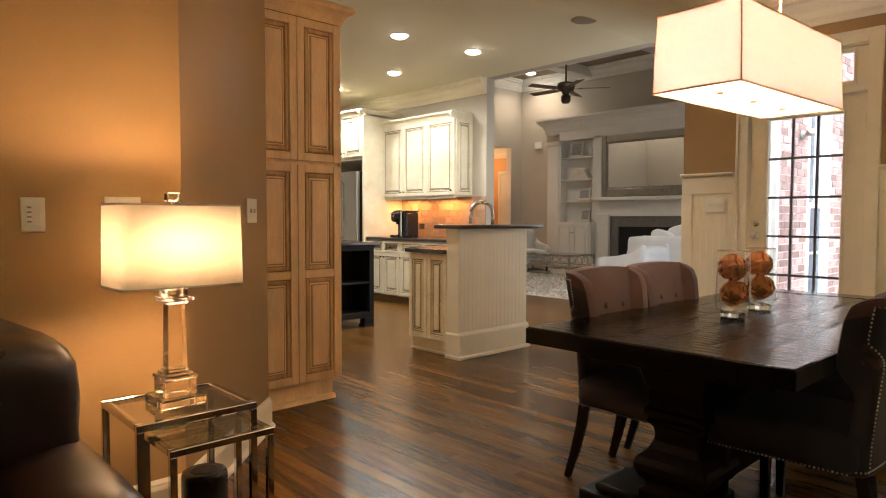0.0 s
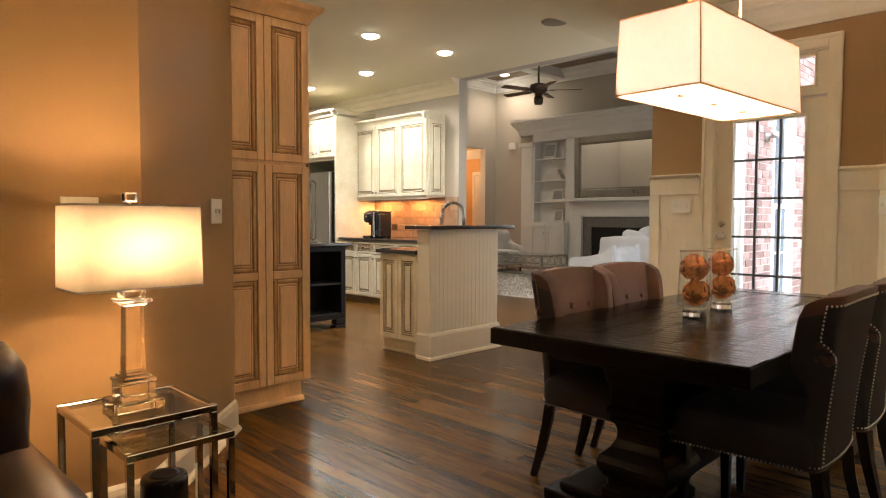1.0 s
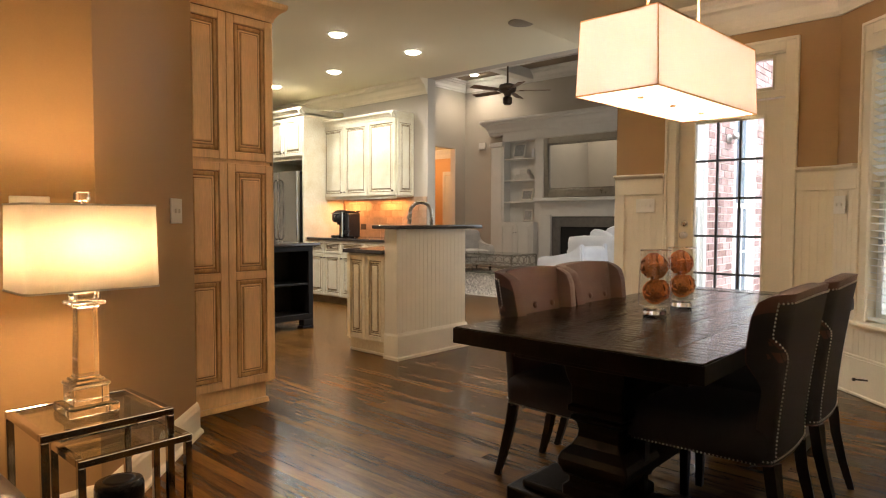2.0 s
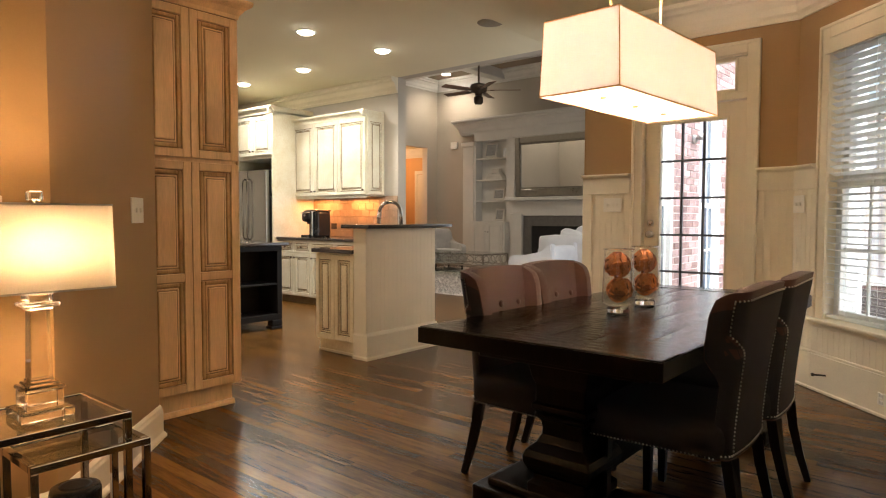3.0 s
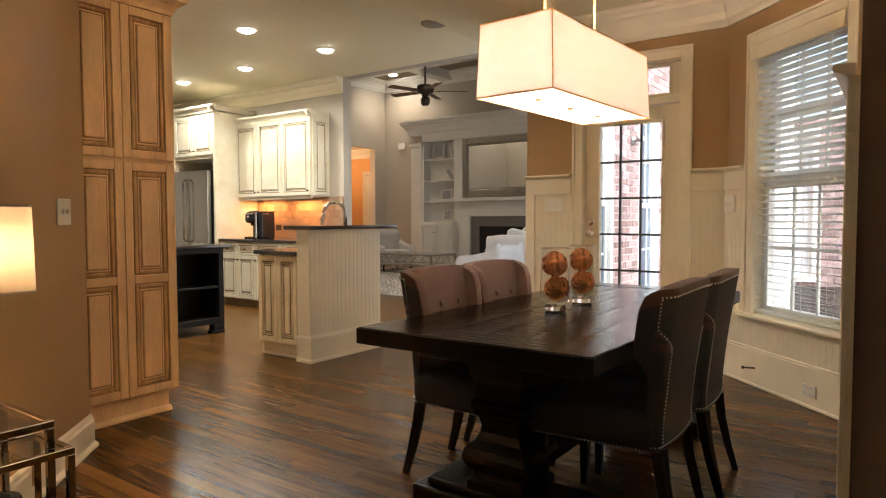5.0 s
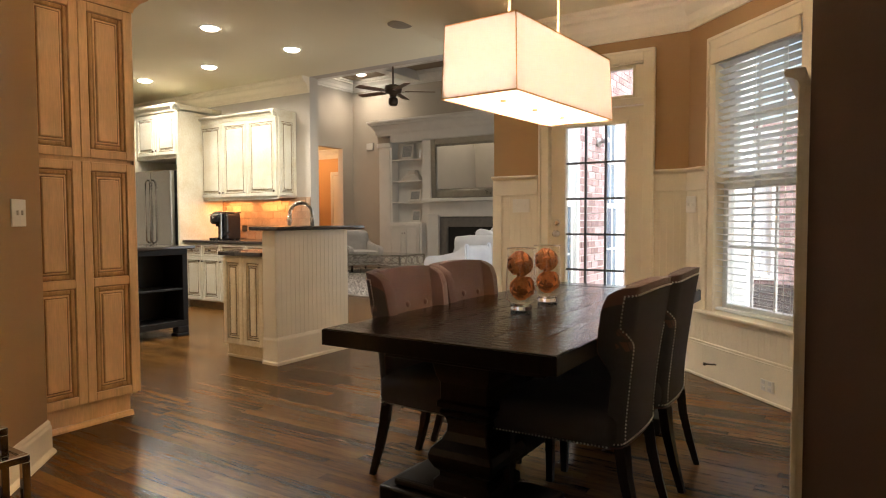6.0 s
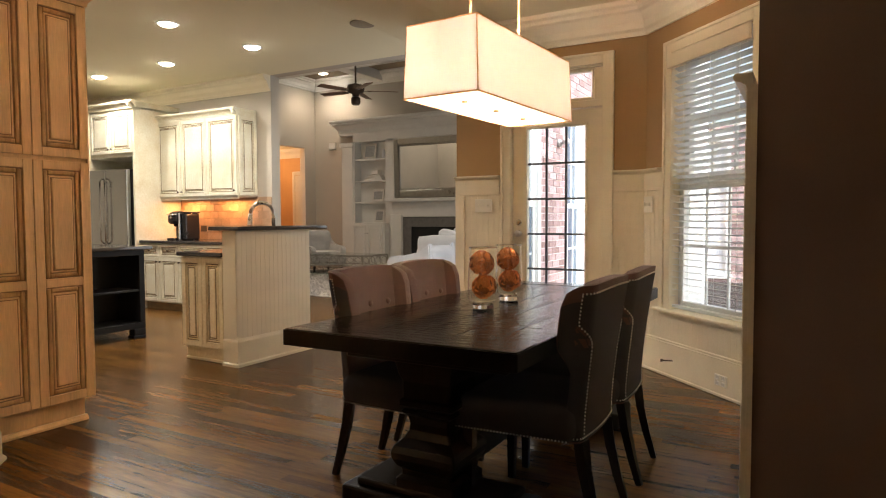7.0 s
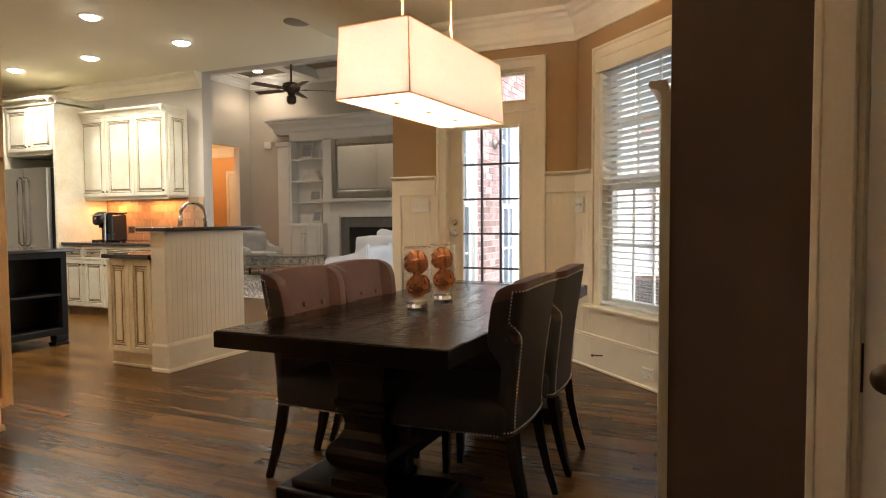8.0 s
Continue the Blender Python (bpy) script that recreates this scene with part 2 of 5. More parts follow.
BULB = material("lit_bulb", (0.9, 0.85, 0.7), 0.5, vary=0, bump=0, emit=((1.0, 0.72, 0.42), 12.0))


# ---- modelling helpers ----
def merge(bm, tmp, m=None):
    if m is not None:
        tmp.transform(m)
    me = bpy.data.meshes.new("tmp")
    tmp.to_mesh(me)
    tmp.free()
    bm.from_mesh(me)
    bpy.data.meshes.remove(me)
    return bm


def box(x0, x1, y0, y1, z0, z1, bevel=0.0, seg=2, into=None, m=None):
    bm = bmesh.new()
    bmesh.ops.create_cube(bm, size=1)
    bm.transform(Matrix.Translation(((x0 + x1) / 2, (y0 + y1) / 2, (z0 + z1) / 2)) @ Matrix.Diagonal((abs(x1 - x0), abs(y1 - y0), abs(z1 - z0), 1)))
    if bevel:
        bmesh.ops.bevel(bm, geom=bm.edges[:], offset=bevel, segments=seg, affect='EDGES', profile=0.5)
    if m is not None:
        bm.transform(m)
    return merge(into, bm) if into else bm


def prism(poly, z0, z1, into=None):
    """An upright block on a polygon of the plan."""
    bm = bmesh.new()
    lo = [bm.verts.new((x, y, z0)) for x, y in poly]
    hi = [bm.verts.new((x, y, z1)) for x, y in poly]
    n = len(poly)
    bm.faces.new(lo[::-1])
    bm.faces.new(hi)
    for i in range(n):
        bm.faces.new((lo[i], lo[(i + 1) % n], hi[(i + 1) % n], hi[i]))
    bmesh.ops.recalc_face_normals(bm, faces=bm.faces[:])
    return merge(into, bm) if into else bm


def lathe(profile, seg=24, at=(0, 0, 0), square=False, into=None, m=None):
    """A turned form; with square, four flat sides."""
    bm = bmesh.new()
    seg = 4 if square else seg
    k = math.sqrt(2) if square else 1.0
    rings = []
    for r, z in profile:
        rings.append([bm.verts.new((at[0] + k * r * math.cos(2 * math.pi * (i + 0.5) / seg), at[1] + k * r * math.sin(2 * math.pi * (i + 0.5) / seg), at[2] + z)) for i in range(seg)])
    for a, b in zip(rings, rings[1:]):
        for i in range(seg):
            bm.faces.new((a[i], a[(i + 1) % seg], b[(i + 1) % seg], b[i]))
    bm.faces.new(rings[0][::-1])
    bm.faces.new(rings[-1])
    if not square:
        for f in bm.faces:
            f.smooth = len(f.verts) == 4
    bmesh.ops.recalc_face_normals(bm, faces=bm.faces[:])
    if m is not None:
        bm.transform(m)
    return merge(into, bm) if into else bm


def tube(points, r, seg=10, into=None, radii=None, square=False):
    """A rod that follows a line of points."""
    bm = bmesh.new()
    pts = [Vector(p) for p in points]
    rings = []
    for i, p in enumerate(pts):
        d = (pts[min(i + 1, len(pts) - 1)] - pts[max(i - 1, 0)]).normalized()
        side = d.cross(Vector((0, 0, 1)))
        side = side.normalized() if side.length > 0.05 else d.cross(Vector((0, 1, 0))).normalized()
        up = side.cross(d)
        rr = radii[i] if radii else r
        n = 4 if square else seg
        rings.append([bm.verts.new(p + rr * (math.cos(2 * math.pi * (k + 0.5) / n) * side + math.sin(2 * math.pi * (k + 0.5) / n) * up)) for k in range(n)])
    n = len(rings[0])
    for a, b in zip(rings, rings[1:]):
        for k in range(n):
            f = bm.faces.new((a[k], a[(k + 1) % n], b[(k + 1) % n], b[k]))
            f.smooth = not square
    bm.faces.new(rings[0][::-1])
    bm.faces.new(rings[-1])
    bmesh.ops.recalc_face_normals(bm, faces=bm.faces[:])
    return merge(into, bm) if into else bm


def mould(path, profile, z=0.0, into=None, closed=False):
    """A moulding along a line of the plan. The profile is (out, up), out to the left of the way it runs."""
    bm = bmesh.new()
    pts = [Vector(p) for p in path]
    n = len(pts)
    rings = []
    for i, p in enumerate(pts):
        d0 = (pts[i] - pts[i - 1]).normalized() if (i or closed) else None
        d1 = (pts[(i + 1) % n] - pts[i]).normalized() if (i < n - 1 or closed) else None
        d0, d1 = d0 or d1, d1 or d0
        n0, n1 = Vector((-d0.y, d0.x)), Vector((-d1.y, d1.x))
        mid = (n0 + n1) / (1 + n0.dot(n1))
        rings.append([bm.verts.new((p.x + mid.x * o, p.y + mid.y * o, z + u)) for o, u in profile])
    k = len(profile)
    for a, b in list(zip(rings, rings[1:])) + ([(rings[-1], rings[0])] if closed else []):
        for i in range(k):
            bm.faces.new((a[i], a[(i + 1) % k], b[(i + 1) % k], b[i]))
    if not closed:
        bm.faces.new(rings[0][::-1])
        bm.faces.new(rings[-1])
    bmesh.ops.recalc_face_normals(bm, faces=bm.faces[:])
    return merge(into, bm) if into else bm


def part(name, bm, mat, parent=None, label="", m=None, smooth=False):
    me = bpy.data.meshes.new(name)
    if smooth:
        for f in bm.faces:
            f.smooth = True
    bm.to_mesh(me)
    bm.free()
    me.materials.append(mat)
    ob = new(name, me)
    if parent:
        ob.parent = parent
    if m is not None:
        ob.matrix_local = m
    return tagged(ob, label)


def thing(name, m, label, category, group=""):
    ob = new(name)
    ob.empty_display_size = 0.1
    ob.matrix_world = m
    return tagged(ob, label, category, group)


def structure(name, bm, mat, label, category):
    return tagged(part(name, bm, mat), label, category, "", "structure")


CROWN = [(0, 0), (0.02, 0), (0.025, 0.03), (0.04, 0.05), (0.05, 0.10), (0.09, 0.16), (0.12, 0.175), (0.125, 0.20), (0.15, 0.215), (0.15, 0.25), (0, 0.25)]
BASEB = [(0, 0), (0.034, 0), (0.034, 0.012), (0.022, 0.026), (0.018, 0.028), (0.018, 0.135), (0.013, 0.15), (0.013, 0.158), (0.004, 0.172), (0, 0.172)]
RAIL = [(0, 0), (0.014, 0), (0.018, 0.012), (0.03, 0.02), (0.045, 0.024), (0.05, 0.034), (0.045, 0.044), (0, 0.044)]

# ---- structure ----
structure("floor", box(-3, 14.6, -3, 12, -0.12, -0.010), SUBFLOOR, "stained oak strip floor through all rooms", "floor")
structure("ground", box(-60, 90, -80, 80, -0.3, -0.16), CONCRETE, "pale paved ground outside the house", "ground")
structure("wall_lamp", box(-3, 2.014, 2.914, 3.05, 0, CEIL), TAN, "tan painted wall behind the sofa", "wall")
structure("wall_chamfer", prism([(2.014, 2.914), (2.77, 3.67), (2.77, 4.62), (2.62, 4.62), (2.62, 3.78), (1.95, 3.05)], 0, CEIL), TAN, "tan painted angled wall beside the pantry cabinet", "wall")
structure("wall_kitchen_west", box(2.62, 2.77, 4.62, 10, 0, CEIL), GREY, "plain kitchen wall", "wall")
structure("wall_kitchen_north", box(2.62, 7.27, 10, 10.15, 0, CEIL), GREY, "plain kitchen wall", "wall")
structure("wall_kitchen_east", box(7.27, 7.42, 6.22, 10.15, 0, CEIL), GREY, "greige wall behind the kitchen cabinets", "wall")
structure("wall_header", box(7.27, 7.42, 3.04, 11.7, CEIL, 4.95), GREY, "greige header over the living room opening", "wall")
structure("wall_living_west", box(7.27, 7.42, 10.15, 11.7, 0, CEIL), GREY, "plain living room wall", "wall")
bm = box(7.27, 12.96, 11.7, 11.85, 0, 4.95)
box(14.09, 14.65, 11.7, 11.85, 0, 4.95, into=bm)
box(12.96, 14.09, 11.7, 11.85, 3.05, 4.95, into=bm)
structure("wall_living_north", bm, GREY, "greige living room wall with a cased hall opening", "wall")
structure("wall_living_east", box(14.5, 14.65, 2.9, 11.7, 0, 4.95), GREY, "greige fireplace wall of the living room", "wall")
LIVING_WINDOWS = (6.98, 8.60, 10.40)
bm = box(6.515, 14.65, 2.90, 3.04, 2.55, 4.95)
box(6.515, 14.65, 2.90, 3.04, 0, 0.22, into=bm)
for a, b in zip((6.515,) + tuple(x + 0.9 for x in LIVING_WINDOWS), LIVING_WINDOWS + (14.65,)):
    box(a, b, 2.90, 3.04, 0.22, 2.55, into=bm)
structure("wall_living_south", bm, GREY, "greige living room wall with three tall windows", "wall")
bm = box(12.4, 12.55, 11.85, 14.2, 0, 3.5)
box(14.9, 15.05, 11.85, 14.2, 0, 3.5, into=bm)
box(12.4, 15.05, 14.2, 14.35, 0, 3.5, into=bm)
structure("wall_hall", bm, ORANGE, "ochre painted hall walls", "wall")
structure("ceiling_hall", box(12.4, 15.05, 11.85, 14.35, 3.16, 3.26), CEILP, "cream hall ceiling", "ceiling")
structure("floor_hall", box(12.4, 15.05, 11.7, 14.35, -0.1, 0.0), OAK2, "oak hall floor", "floor")
# Window opening out of view, placed to let daylight in from behind.
bm = box(-3.15, -3, -3, -1.7, 0, CEIL)
box(-3.15, -3, 1.1, 3.05, 0, CEIL, into=bm)
box(-3.15, -3, -1.7, 1.1, 0, 0.8, into=bm)
box(-3.15, -3, -1.7, 1.1, 2.3, CEIL, into=bm)
structure("wall_west", bm, TAN, "tan wall with an unseen window opening", "wall")
# Unseen cloth over that opening, added to soften and warm its light.
structure("trim_light_cloth", box(-3.08, -3.076, -1.7, 1.1, 0.8, 2.3), shade_cloth("cream_softening_cloth", (0.94, 0.88, 0.78), (1, 1, 1), 0.0, 0.48), "unseen cream cloth added to soften and warm the window light", "blind")
structure("wall_south", box(-3, 1.2, -3.15, -3, 0, CEIL), TAN, "plain tan wall", "wall")

Y_DOOR = (1.66, 2.53)
bm = box(6.365, 6.515, 2.53, 3.04, 0, CEIL)
prism([(6.365, 1.345), (6.515, 1.283), (6.515, 1.66), (6.365, 1.66)], 0, CEIL, into=bm)
box(6.365, 6.515, 1.66, 2.53, 2.45, CEIL, into=bm)
structure("wall_door", bm, TAN, "tan painted wall with the glazed back door", "wall")
M45 = Matrix.Translation((6.365, 1.345, 0)) @ Matrix.Rotation(radians(-135), 4, 'Z')
L45 = 1.393
bm = box(0, 0.33, 0, 0.15, 0, CEIL, m=M45)
box(1.17, L45, 0, 0.15, 0, CEIL, into=bm, m=M45)
box(0.33, 1.17, 0, 0.15, 0, 0.5, into=bm, m=M45)
box(0.33, 1.17, 0, 0.15, 2.38, CEIL, into=bm, m=M45)
structure("wall_window", bm, TAN, "tan painted angled bay wall with a window", "wall")
structure("wall_bay_south", prism([(3.05, 0.36), (5.38, 0.36), (5.486, 0.254), (5.486, 0.22), (3.1, 0.22)], 0, CEIL), TAN, "tan painted bay wall", "wall")
MD = Matrix.Translation((3.05, 0.36, 0)) @ Matrix.Rotation(radians(-135), 4, 'Z')
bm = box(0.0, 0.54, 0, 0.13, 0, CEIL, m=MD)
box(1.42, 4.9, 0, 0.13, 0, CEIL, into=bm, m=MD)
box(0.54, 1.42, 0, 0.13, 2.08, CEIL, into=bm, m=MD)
structure("wall_side_door", bm, SHADED_WALL, "angled wall beside a white door, its shade put into the colour", "wall")

bm = bmesh.new()
for x0, x1, prof in ((-3.15, 6.515, [(-3.2, BAY), (2.9, BAY), (3.04, BAY + 0.022), (3.04, 3.2), (-3.2, 3.2)]),
                     (-3.15, 7.27, [(3.04, BAY + 0.022), (3.9, CEIL), (10.15, CEIL), (10.15, 3.2), (3.04, 3.2)])):
    tmp = prism(prof, x0, x1)
    merge(bm, tmp, Matrix(((0, 0, 1, 0), (1, 0, 0, 0), (0, 1, 0, 0), (0, 0, 0, 1))))
bmesh.ops.recalc_face_normals(bm, faces=bm.faces[:])
structure("ceiling", bm, CEILP, "cream painted ceiling with recessed downlights", "ceiling")
structure("ceiling_living", box(7.42, 14.5, 3.04, 11.7, 4.86, 4.96), COFFER, "tan coffered living room ceiling", "ceiling")
bm = bmesh.new()
for x in (9.1, 11.0, 12.9):
    box(x - 0.14, x + 0.14, 3.04, 11.7, 4.62, 4.858, 0.01, 1, into=bm)
for y in (4.8, 7.2, 9.6):
    box(7.42, 14.5, y - 0.14, y + 0.14, 4.625, 4.857, 0.01, 1, into=bm)
structure("trim_ceiling_beams", bm, WHITE, "white crossing beams of the coffered ceiling", "beams")

structure("trim_crown_bay", mould([(3.05, 0.36), (5.38, 0.36), (6.365, 1.345), (6.365, 3.04)], CROWN, BAY - 0.25), TRIM, "cream crown moulding round the dining bay", "moulding")
structure("trim_crown_kitchen", mould([(7.27, 6.22), (7.27, 10.0)], [(o * 0.9, u * 0.8) for o, u in CROWN], CEIL - 0.2), TRIM, "cream crown moulding over the kitchen cabinets", "moulding")
structure("trim_crown_living", mould([(14.5, 3.04), (14.5, 11.7), (7.42, 11.7)], [(o * 1.3, u * 1.15) for o, u in CROWN], 4.57), WHITE, "white crown moulding of the living room", "moulding")
structure("baseboard_lamp_wall", mould([(2.77, 4.0), (2.77, 3.67), (2.014, 2.914), (-3, 2.914)], BASEB), TRIM, "tall cream baseboard with a shoe moulding", "baseboard")
structure("baseboard_side_door", mould([(2.72, 0.03), (3.05, 0.36)], BASEB), TRIM, "cream baseboard", "baseboard")
structure("baseboard_living", mould([(14.5, 10.7), (14.5, 11.7), (14.09, 11.7)], BASEB), WHITE, "white baseboard", "baseboard")


def wainscot(name, m, length, stiles=(), top=1.53, foot=0.27, rail=True, band=0.14):
    """Beadboard panelling with a tall base, a top rail and a moulded cap."""
    bm = box(0, length, -0.014, 0, 0, top)
    n = max(1, round(length / 0.052))
    for i in range(n):
        w = length / n
        box(i * w + 0.0010, (i + 1) * w - 0.0010, -0.0160, -0.012, foot, top, 0.001, 1, into=bm)
    box(0, length, -0.028, -0.012, top - band, top, 0.003, 1, into=bm)
    for a, b in stiles:
        box(a, b, -0.0285, -0.012, foot, top - band, 0.003, 1, into=bm)
    box(0, length, -0.032, -0.012, 0.0, foot - 0.02, into=bm)
    box(0, length, -0.027, -0.012, foot - 0.02, foot, 0.006, 2, into=bm)
    box(0, length, -0.046, -0.03, 0, 0.022, 0.008, 2, into=bm)
    if rail:
        tmp = mould([(length, -0.012), (0, -0.012)], [(o, u) for o, u in RAIL], top - 0.012)
        merge(bm, tmp)
    bm.transform(m)
    return structure(name, bm, TRIM, "cream beadboard wainscot with a moulded cap rail", "wainscot")


MX = lambda x, y, z=0.0: Matrix.Translation((x, y, z)) @ Matrix.Rotation(radians(-90), 4, 'Z')
wainscot("wainscot_door_left", MX(6.365, 3.04), 0.44, ((0, 0.09),))
wainscot("wainscot_door_right", MX(6.365, 1.60), 0.253)
wainscot("wainscot_window_left", M45 @ pose(0.0, 0, 0), 0.245)
wainscot("wainscot_window_right", M45 @ pose(1.26, 0, 0), 0.11)
wainscot("wainscot_under_window", M45 @ pose(0.246, 0, 0), 1.013, (), 0.476, rail=False, band=0.035)
wainscot("wainscot_bay_south", Matrix.Translation((5.36, 0.36, 0)) @ Matrix.Rotation(radians(180), 4, 'Z'), 2.31, ((2.2, 2.31),))


def casing(bm, x0, x1, z0, z1, w, m, d=0.022, sill=False, band=0.012):
    """A flat casing with a raised back band round an opening, in the plane y = 0 facing -y."""
    for a, b in ((x0 - w, x0), (x1, x1 + w)):
        box(a, b, -d, 0, z0, z1 + w, 0.003, 1, into=bm, m=m)
    box(x0, x1, -d - 0.001, 0, z1, z1 + w, 0.003, 1, into=bm, m=m)
    for a, b in ((x0 - w - 0.006, x0 - w + 0.016), (x1 + w - 0.016, x1 + w + 0.006)):
        box(a, b, -d - band, 0, z0, z1 + w + 0.006, 0.004, 2, into=bm, m=m)
    box(x0 - w, x1 + w, -d - 0.011, 0, z1 + w - 0.016, z1 + w + 0.007, 0.004, 2, into=bm, m=m)
    return bm


# back door with its transom
MDOOR = MX(6.365, 2.53)
bm = casing(bmesh.new(), 0.03, 0.84, 0, 2.43, 0.085, MDOOR)
box(0.0, 0.03, 0, 0.15, 0, 2.45, into=bm, m=MDOOR)
box(0.84, 0.87, 0, 0.15, 0, 2.45, into=bm, m=MDOOR)
box(0.03, 0.84, 0, 0.15, 2.42, 2.45, into=bm, m=MDOOR)
box(0.03, 0.84, 0.0, 0.14, 2.095, 2.15, 0.004, 1, into=bm, m=MDOOR)
structure("trim_back_door", bm, TRIM, "cream door casing with a transom bar", "casing")


def glazed(name, m, x0, x1, z0, z1, gx, gz, cols, rows, mat, bar, label, cat, thick=0.045, barw=0.018):
    """A glazed leaf: frame x0..x1, z0..z1, glass gx, gz, split by muntins."""
    ob = thing(name, m, label, cat)
    ob["kind"] = "structure"
    bm = box(x0, gx[0], 0, thick, z0, z1, 0.002, 1)
    box(gx[1], x1, 0, thick, z0, z1, 0.002, 1, into=bm)
    box(gx[0], gx[1], 0.0, thick, z0, gz[0], 0.0, into=bm)
    box(gx[0], gx[1], 0.0, thick, gz[1], z1, 0.0, into=bm)
    for a, b, c, d in ((gx[0], gx[0] + 0.02, gz[0], gz[1]), (gx[1] - 0.02, gx[1], gz[0], gz[1]), (gx[0] + 0.02, gx[1] - 0.02, gz[0], gz[0] + 0.02), (gx[0] + 0.02, gx[1] - 0.02, gz[1] - 0.02, gz[1])):
        box(a, b, -0.008, thick + 0.008, c, d, 0.004, 1, into=bm)
    part("leaf_frame", bm, mat, ob)
    g0, g1, h0, h1 = gx[0] + 0.02, gx[1] - 0.02, gz[0] + 0.02, gz[1] - 0.02
    for i in range(1, cols):
        x = g0 + (g1 - g0) * i / cols
        part("muntin", box(x - barw / 2, x + barw / 2, 0.008, thick - 0.008, h0, h1, 0.003, 1), bar, ob)
    for i in range(1, rows):
        z = h0 + (h1 - h0) * i / rows
        part("muntin", box(g0, g1, 0.009, thick - 0.009, z - barw / 2, z + barw / 2, 0.003, 1), bar, ob)
    for i in range(cols):
        for j in range(rows):
            xa, xb = g0 + (g1 - g0) * i / cols, g0 + (g1 - g0) * (i + 1) / cols
            za, zb = h0 + (h1 - h0) * j / rows, h0 + (h1 - h0) * (j + 1) / rows
            p = part("pane", box(xa, xb, thick / 2 - 0.002, thick / 2 + 0.002, za, zb), PANE, ob)
            p.visible_shadow = False
    return ob


MUNT = material("grey_metal_muntin", (0.16, 0.17, 0.19), 0.45, vary=0.05)
door1 = glazed("door_1", MDOOR @ pose(0, 0.035, 0), 0.036, 0.834, 0.01, 2.088, (0.148, 0.706), (0.42, 1.975), 3, 5, TRIM, MUNT, "cream glazed back door with fifteen panes, closed", "door")
knob_prof = [(0.026, 0), (0.028, 0.004), (0.012, 0.008), (0.011, 0.03), (0.026, 0.036), (0.030, 0.05), (0.024, 0.062), (0.008, 0.066)]
part("door_handle", lathe(knob_prof, 20, m=pose(0.094, 0, 1.05, 90)), NICKEL, door1, "brushed nickel door knob")
part("deadbolt", lathe([(0.028, 0), (0.028, 0.012), (0.02, 0.018), (0.01, 0.02)], 20, m=pose(0.094, 0, 1.145, 90)), NICKEL, door1, "brushed nickel deadbolt")
for z in (0.25, 1.10, 1.88):
    part("hinge", box(0.828, 0.842, -0.008, 0.002, z - 0.05, z + 0.05, 0.002, 1), BRONZE, door1, "dark bronze hinge")
part("threshold", box(0.03, 0.84, -0.02, 0.1, 0.0, 0.012, 0.003, 1), BRONZE, door1)
glazed("window_2", MDOOR @ pose(0, 0.03, 0), 0.036, 0.834, 2.152, 2.418, (0.11, 0.76), (2.16, 2.41), 2, 1, TRIM, TRIM, "clear transom window over the back door", "window")

# bay window with its casing, sashes and blind
bm = casing(bmesh.new(), 0.345, 1.155, 0.50, 2.385, 0.085, M45)
box(0.33, 0.345, 0, 0.15, 0.5, 2.38, into=bm, m=M45)
box(1.155, 1.17, 0, 0.15, 0.5, 2.38, into=bm, m=M45)
box(0.345, 1.155, 0, 0.15, 2.37, 2.385, into=bm, m=M45)
box(0.19, 1.31, -0.075, 0.10, 0.478, 0.503, 0.008, 2, into=bm, m=M45)
structure("trim_window", bm, TRIM, "cream window casing with a projecting sill", "casing")
win = glazed("window_1", M45 @ pose(0, 0.06, 0), 0.345, 1.155, 0.503, 1.45, (0.39, 1.11), (0.55, 1.41), 3, 2, VINYL, VINYL, "white double hung bay window", "window", 0.035)
glazed("window_3", M45 @ pose(0, 0.10, 0), 0.345, 1.155, 1.42, 2.37, (0.39, 1.11), (1.46, 2.32), 3, 2, VINYL, VINYL, "upper sash of the white double hung window", "window", 0.035)
blind = thing("window_blind", M45, "white wooden slat blind, lowered, in the bay window", "blind")
part("headrail", box(0.348, 1.152, -0.012, 0.05, 2.30, 2.368, 0.004, 1), BLIND, blind)
part("valance", box(0.335, 1.165, -0.055, -0.035, 2.27, 2.37, 0.006, 2), TRIM, blind, "cream moulded valance")
z, first = 2.26, None
while z > 0.56:
    tilt = 25 if z > 1.45 else 11
    ob = part("slat", box(0.352, 1.148, -0.024, 0.024, -0.0014, 0.0014), BLIND, blind, m=pose(0, 0.02, z, -tilt)) if first is None else new("slat", first.data)
    if first is not None:
        ob.parent, ob.matrix_local = blind, pose(0, 0.02, z, -tilt)
    first = first or ob
    z -= 0.046
part("bottom_rail", box(0.35, 1.15, 0.0, 0.045, 0.52, 0.54, 0.004, 1), BLIND, blind)
for x in (0.47, 0.75, 1.03):
    part("ladder_cord", tube([(x, -0.006, 0.54), (x, -0.006, 2.30)], 0.0015, 5), BLIND, blind)
    part("ladder_cord", tube([(x, 0.046, 0.54), (x, 0.046, 2.30)], 0.0015, 5), BLIND, blind)

